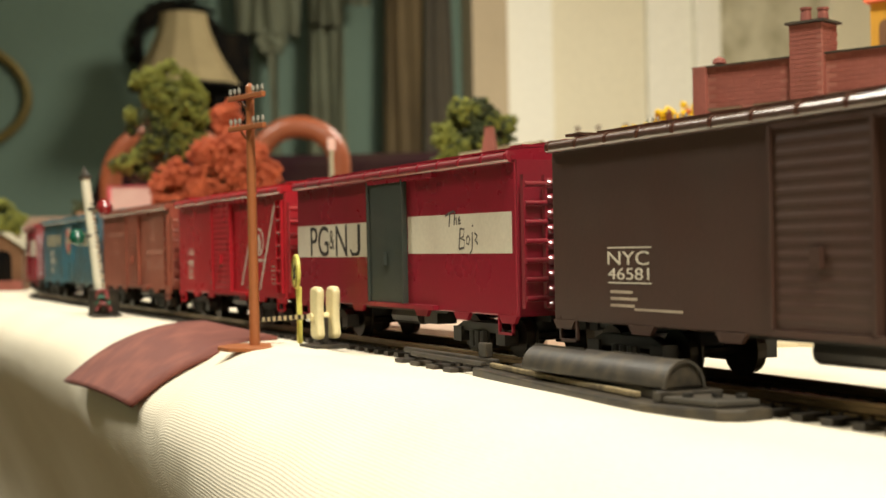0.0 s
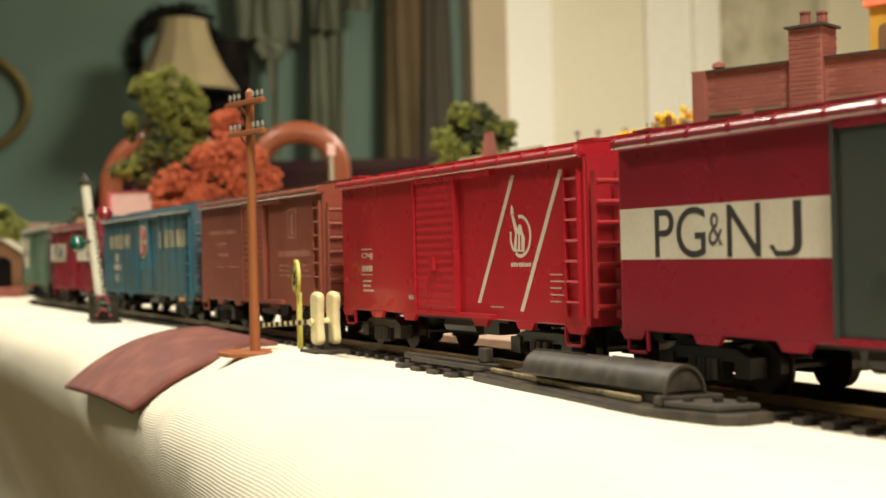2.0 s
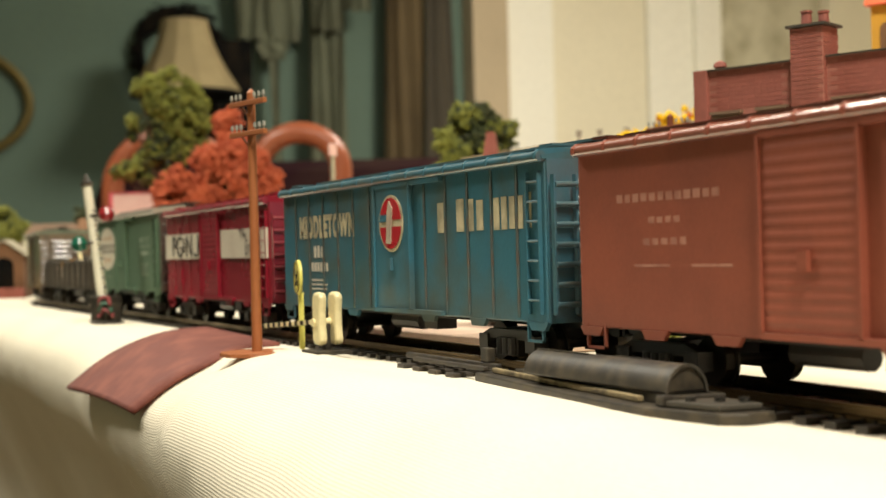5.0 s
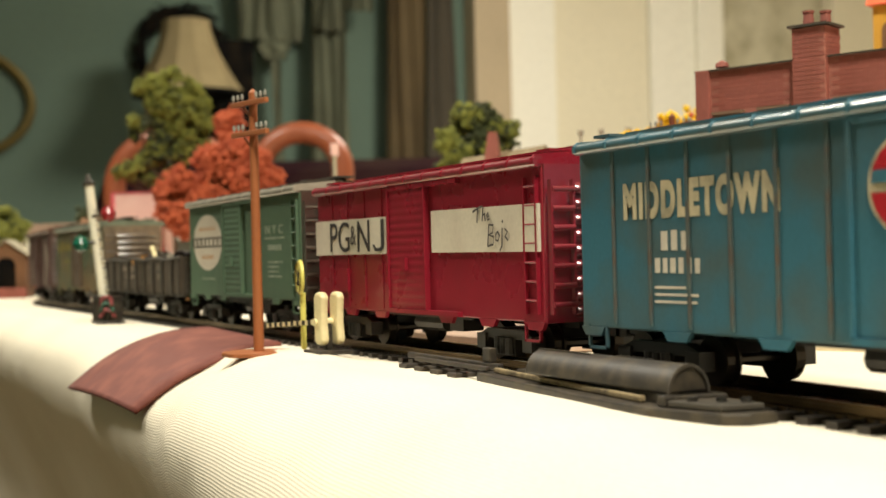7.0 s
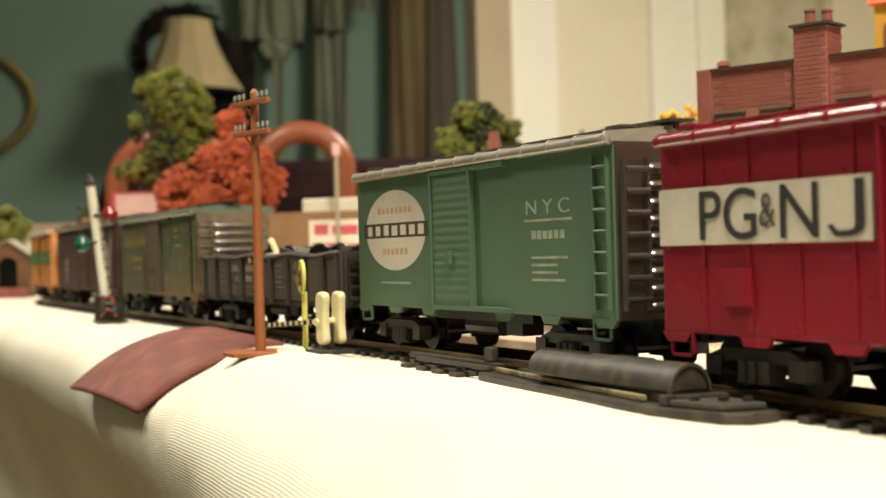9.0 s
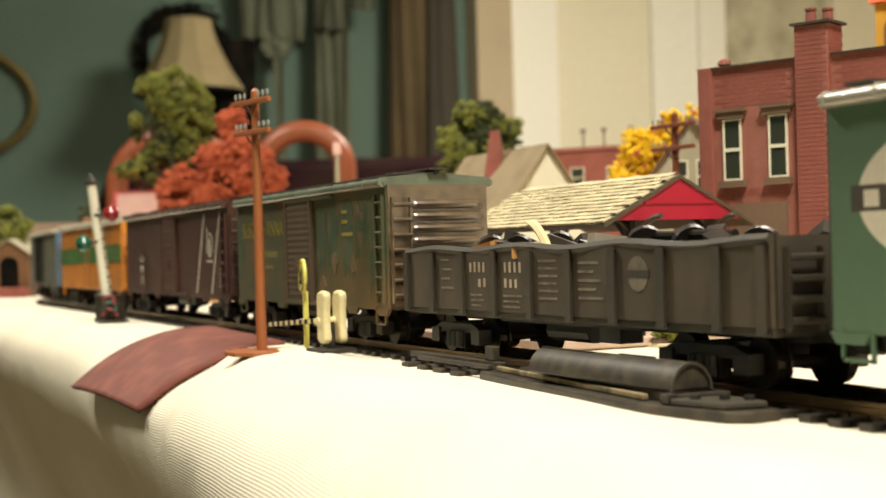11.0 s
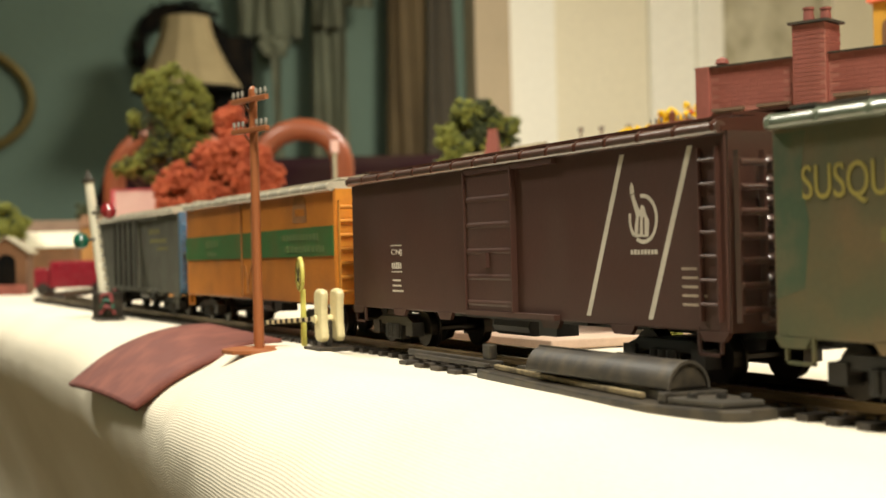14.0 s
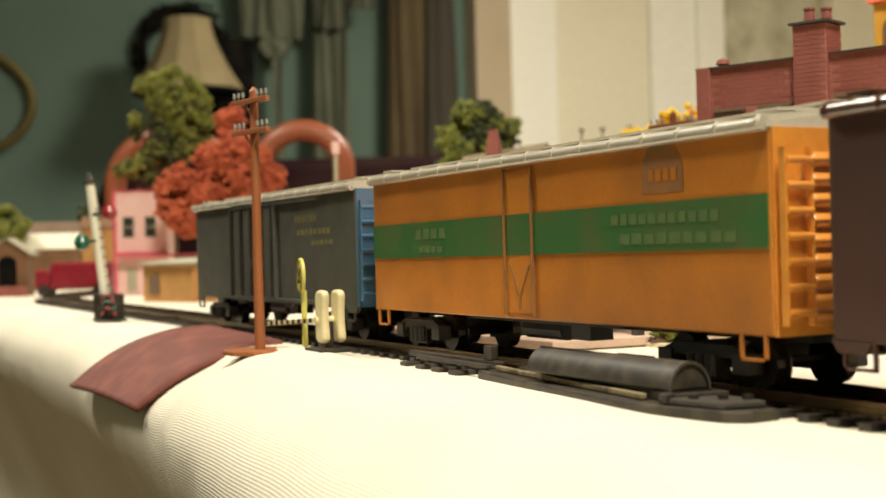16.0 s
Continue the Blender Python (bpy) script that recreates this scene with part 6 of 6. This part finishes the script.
    for i, (a, c, e, g) in enumerate(((-0.004, 0.006, 0.046, 0.053), (0.009, 0.027, 0.046, 0.052), (-0.006, 0.010, 0.030, 0.040), (0.012, 0.028, 0.030, 0.039))):
        bb.box(a, c, -0.0222, -0.0216, e, g)
    part("billboard_print", bb, "pink_dark", b)
    # houses behind the shelter
    g = gable_house("grey_cottage", "grey-roofed cottage with white gable and red chimney", Matrix.Translation((-0.432, 0.168, z)) @ pose(0, 0, 0, 0, 0, 0), 0.085, 0.046, 0.052, 0.083, "white", "roof_tan", along="x")
    part("chimney", Shape().lathe([(0.0080, 0.066), (0.0030, 0.0930), (0.0030, 0.0945)], seg=4), "brick", g, m=pose(0.001, -0.006, 0))
    b2 = thing("brick_row_house", "low dark red brick row house with flat roof", "model building", Matrix.Translation((-0.535, 0.305, z)) @ pose(0, 0, 0, 0, 0, 40))
    part("wall", Shape().box(-0.036, 0.036, -0.02, 0.02, 0, 0.0930), "brick", b2)
    part("parapet", Shape().box(-0.037, 0.037, -0.021, 0.021, 0.0931, 0.0955), "mortar", b2)
    for x in (-0.018, 0.006):
        house_window(b2, "front", x, 0.070, 0.008, 0.012, 0.072, 0.04)
    for x in (-0.020, -0.006, 0.012):
        part("roof_vent", Shape().tube((x, 0, 0.0956), (x, 0, 0.106), 0.0008).tube((x, 0, 0.106), (x, 0, 0.109), 0.002), "roof_grey", b2)
    dh = gable_house("dormer_house", "grey-green house with steep gables and tall windows", Matrix.Translation((-0.318, 0.212, z)) @ pose(0, 0, 0, 0, 0, 40), 0.040, 0.05, 0.062, 0.088, "grey_house", "stone", along="y", windows=[("front", -0.006, 0.055, 0.006, 0.014), ("front", 0.005, 0.055, 0.006, 0.014)])
    part("dormer", Shape().box(-0.004, 0.018, -0.012, 0.006, 0.066, 0.082), "grey_house", dh)
    o = thing("ochre_hall", "ochre hall with arched windows and orange roof", "model building", Matrix.Translation((-0.245, 0.320, z)) @ pose(0, 0, 0, 0, 0, 30))
    part("wall", Shape().box(-0.045, 0.045, -0.03, 0.03, 0, 0.1385), "ochre", o)
    part("roof", Shape().prism([(-0.033, 0.1386), (0.033, 0.1386), (0.012, 0.160), (-0.012, 0.160)], "x", -0.048, 0.048), "orange_roof", o, bevel=0.001)
    for i in range(7):
        x = -0.038 + 0.0115 * i
        part("arched_window", Shape().prism([(x - 0.003, 0.118), (x + 0.003, 0.118)] + [(x + 0.003 * math.cos(a), 0.127 + 0.0035 * math.sin(a)) for a in [math.pi * k / 8 for k in range(9)]], "y", -0.0306, -0.0299), "shed", o)
    mp = thing("marker_post", "slim white marker post behind the track", "post", Matrix.Translation((-0.6630, 0.1640, z)))
    part("post", Shape().box(-0.0011, 0.0011, -0.0011, 0.0011, 0, 0.100), "grey_house", mp)
    part("plate", Shape().box(-0.0012, 0.0012, -0.0026, 0.0026, 0.1001, 0.1085), "pink", mp)
    # small shrub on the card base
    rnd = random.Random(8)
    model_tree("small green shrub on the pale base", (-0.1500, 0.0660, z + 0.0022), 0.002, [(0, 0, 0.003, 0.003), (0.004, 0.001, 0.0025, 0.0025), (-0.003, 0.001, 0.002, 0.002)], [("leaf_green", 1.0)], 90, 0.0012, 31)


def build_trees():
    z = TABLE
    # dark clumps are set thickest in the middle and lower crown
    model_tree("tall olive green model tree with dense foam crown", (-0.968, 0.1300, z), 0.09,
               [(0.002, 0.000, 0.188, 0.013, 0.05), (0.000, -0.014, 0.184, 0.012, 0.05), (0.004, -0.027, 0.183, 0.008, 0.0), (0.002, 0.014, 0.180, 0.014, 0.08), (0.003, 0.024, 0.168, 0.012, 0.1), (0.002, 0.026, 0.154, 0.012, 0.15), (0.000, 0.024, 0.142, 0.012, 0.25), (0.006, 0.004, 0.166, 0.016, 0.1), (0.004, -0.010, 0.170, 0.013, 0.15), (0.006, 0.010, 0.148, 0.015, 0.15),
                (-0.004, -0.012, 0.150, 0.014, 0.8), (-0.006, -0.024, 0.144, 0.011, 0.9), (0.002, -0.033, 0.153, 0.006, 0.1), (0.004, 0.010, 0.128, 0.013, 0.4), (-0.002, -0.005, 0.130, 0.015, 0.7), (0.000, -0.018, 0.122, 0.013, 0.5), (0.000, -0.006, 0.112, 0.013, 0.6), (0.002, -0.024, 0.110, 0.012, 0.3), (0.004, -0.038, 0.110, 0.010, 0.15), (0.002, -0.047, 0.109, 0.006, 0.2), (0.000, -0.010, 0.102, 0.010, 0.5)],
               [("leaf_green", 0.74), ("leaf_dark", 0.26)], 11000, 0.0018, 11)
    model_tree("rust orange autumn model tree with foam crown", (-0.880, 0.1480, z), 0.05,
               [(0.002, -0.034, 0.096, 0.013), (0.000, -0.046, 0.086, 0.011), (0.004, -0.026, 0.084, 0.016), (0.002, -0.012, 0.112, 0.014), (0.004, 0.006, 0.114, 0.014), (0.000, 0.017, 0.121, 0.012), (0.004, 0.028, 0.110, 0.015), (0.002, 0.041, 0.096, 0.013), (0.000, 0.047, 0.086, 0.009), (0.006, 0.010, 0.094, 0.020), (0.004, -0.010, 0.088, 0.018), (0.002, 0.028, 0.084, 0.018), (0.000, 0.000, 0.064, 0.020), (0.002, -0.030, 0.064, 0.017), (0.002, -0.044, 0.072, 0.012)],
               [("leaf_orange", 1.0)], 11000, 0.0018, 12)
    model_tree("distant rust orange model tree behind the green one", (-0.986, 0.1890, z), 0.09,
               [(0, 0, 0.156, 0.014), (0.002, 0.006, 0.138, 0.018), (0.0, -0.004, 0.118, 0.020)], [("leaf_orange", 1.0)], 2600, 0.0022, 13)
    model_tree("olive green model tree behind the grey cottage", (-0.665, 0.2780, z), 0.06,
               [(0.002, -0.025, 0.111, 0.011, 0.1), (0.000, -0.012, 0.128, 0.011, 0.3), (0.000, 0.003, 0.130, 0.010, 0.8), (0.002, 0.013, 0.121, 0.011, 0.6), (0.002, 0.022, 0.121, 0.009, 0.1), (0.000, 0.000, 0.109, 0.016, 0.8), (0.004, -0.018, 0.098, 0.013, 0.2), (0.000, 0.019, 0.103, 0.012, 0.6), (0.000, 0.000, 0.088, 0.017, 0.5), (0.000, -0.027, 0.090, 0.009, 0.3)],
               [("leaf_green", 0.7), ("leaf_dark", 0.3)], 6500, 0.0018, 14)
    model_tree("bright yellow autumn model tree behind the houses", (-0.425, 0.2700, z), 0.05,
               [(0.000, -0.018, 0.082, 0.015), (0.002, 0.000, 0.090, 0.015), (0.004, 0.018, 0.094, 0.016), (0.004, 0.034, 0.093, 0.014), (-0.002, -0.026, 0.068, 0.012), (0.0, -0.014, 0.060, 0.014)],
               [("leaf_yellow", 0.95), ("leaf_orange", 0.05)], 4200, 0.0017, 15)
    model_tree("olive green model tree at the far end of the table", (-1.260, 0.0270, z), 0.05,
               [(0, 0, 0.076, 0.016), (0, 0.008, 0.066, 0.016), (0, -0.008, 0.062, 0.016)], [("leaf_green", 0.8), ("leaf_dark", 0.2)], 700, 0.0032, 16)
    model_tree("small dark green model tree at the far end", (-1.400, 0.1400, z), 0.06,
               [(0, 0, 0.084, 0.012), (0, 0.008, 0.078, 0.010)], [("leaf_dark", 1.0)], 160, 0.0045, 17)


def build_ceiling_lamps():
    for x, y in [lamp[1:3] for lamp in LAMPS]:
        lamp = thing("ceiling_lamp", "round white ceiling lamp", "ceiling lamp", pose(x, y, 1.75))
        part("canopy", Shape().lathe([(0.22, -0.06), (0.22, -0.001), (0.02, -0.0005)], seg=32), "white_paint", lamp, smooth=True)


# ---- assembly ----
build_room()
build_white_panels()
curtain("curtain", 1.30, 1.56, 1.6, 0.835, 4, 0.02, "curtain", "short gathered grey-green curtain swag on the teal wall")
curtain("curtain", 1.385, 1.50, 0.86, 0.765, 2, 0.014, "curtain", "drooping tip of the gathered grey-green swag")
curtain("curtain", 1.425, 1.475, 0.77, FLOOR + 0.02, 2, 0.010, "curtain", "narrow tail of the gathered grey-green curtain")
curtain("curtain", 1.59, 1.745, 1.6, FLOOR + 0.02, 4, 0.022, "curtain", "grey-green patterned curtain on the teal wall")
curtain("curtain", 1.57, 1.70, 1.6, 0.875, 3, 0.022, "curtain", "second gathered grey-green curtain swag", -4.43)
curtain("curtain", 1.70, 1.81, 1.6, 0.955, 3, 0.022, "curtain", "high side of the second grey-green swag", -4.42)
curtain("curtain", 1.905, 2.06, 1.6, FLOOR + 0.02, 3, 0.03, "curtain_brown", "olive brown curtain beside the white casing")
curtain("curtain", 2.07, 2.20, 1.6, FLOOR + 0.02, 2, 0.02, "curtain_shade", "curtain edge beside the white casing, coloured dark for shade")
build_lamp()
build_dark_wreath()
build_mirror()
build_chair()
build_sofa()
build_ceiling_lamps()
build_table()
build_track()
build_switch_machine()
TRAIN = build_train()
build_ramp()
telephone_pole("brown plastic telephone pole with two crossarms on a disc", (-0.2235, -0.0370, TABLE + 0.0012), 14, 0.0828, 0.0205, ((0.0795, -0.0014), (0.0698, -0.0014)), "wood_pole")
telephone_pole("brown plastic telephone pole behind the station shelter", (-0.2495, 0.1447, TABLE), 5, 0.0835, 0.0250, ((0.0790, -0.0014), (0.0700, -0.0014)), "wood_pole_dark")
build_gate()
build_sign()
build_signal()
build_trees()
build_far_things()
build_station()
build_factory()


# ---- what moves ----
HEAD_T = (0, 0.5, 1.5, 3.5, 7, 8, 9, 11.5, 12.5, 14.5, 16)
HEAD_X = (-.1615, -.1139, -.0195, .1770, .5115, .6052, .6995, .9520, 1.0575, 1.2637, 1.4180)


def head_x(t):
    """Where the first crimson car's middle is, along the straight."""
    n = len(HEAD_T)
    slope = [(HEAD_X[min(i + 1, n - 1)] - HEAD_X[max(i - 1, 0)]) / (HEAD_T[min(i + 1, n - 1)] - HEAD_T[max(i - 1, 0)]) for i in range(n)]
    i = max(k for k in range(n - 1) if HEAD_T[k] <= t)
    d = HEAD_T[i + 1] - HEAD_T[i]
    u = (t - HEAD_T[i]) / d
    return (2 * u ** 3 - 3 * u ** 2 + 1) * HEAD_X[i] + (u ** 3 - 2 * u ** 2 + u) * d * slope[i] + (3 * u ** 2 - 2 * u ** 3) * HEAD_X[i + 1] + (u ** 3 - u ** 2) * d * slope[i + 1]


def car_pose(x, reach):
    s = x - BEND_X
    a, b = path(s + reach)[0], path(s - reach)[0]
    mid, d = (a + b) / 2, a - b
    return Matrix.Translation(mid) @ Matrix.Rotation(math.atan2(d.y, d.x), 4, "Z")


def motions():
    """The train runs along its track."""
    for offset, car in TRAIN:
        reach = car["half"] - 0.0235
        walk(car, [(i * 0.5, car_pose(head_x(i * 0.5) + offset, reach)) for i in range(33)])
    # every wheelset rolls on the rails: about 80 degrees from row to row
    turns = [(i / 15, math.degrees((head_x(i / 15) - head_x(0)) / 0.0048)) for i in range(241)]
    for wheelset, x in WHEELSETS:
        walk(wheelset, [(t, pose(x, 0, 0.0048, 0, a, 0)) for t, a in turns])


motions()
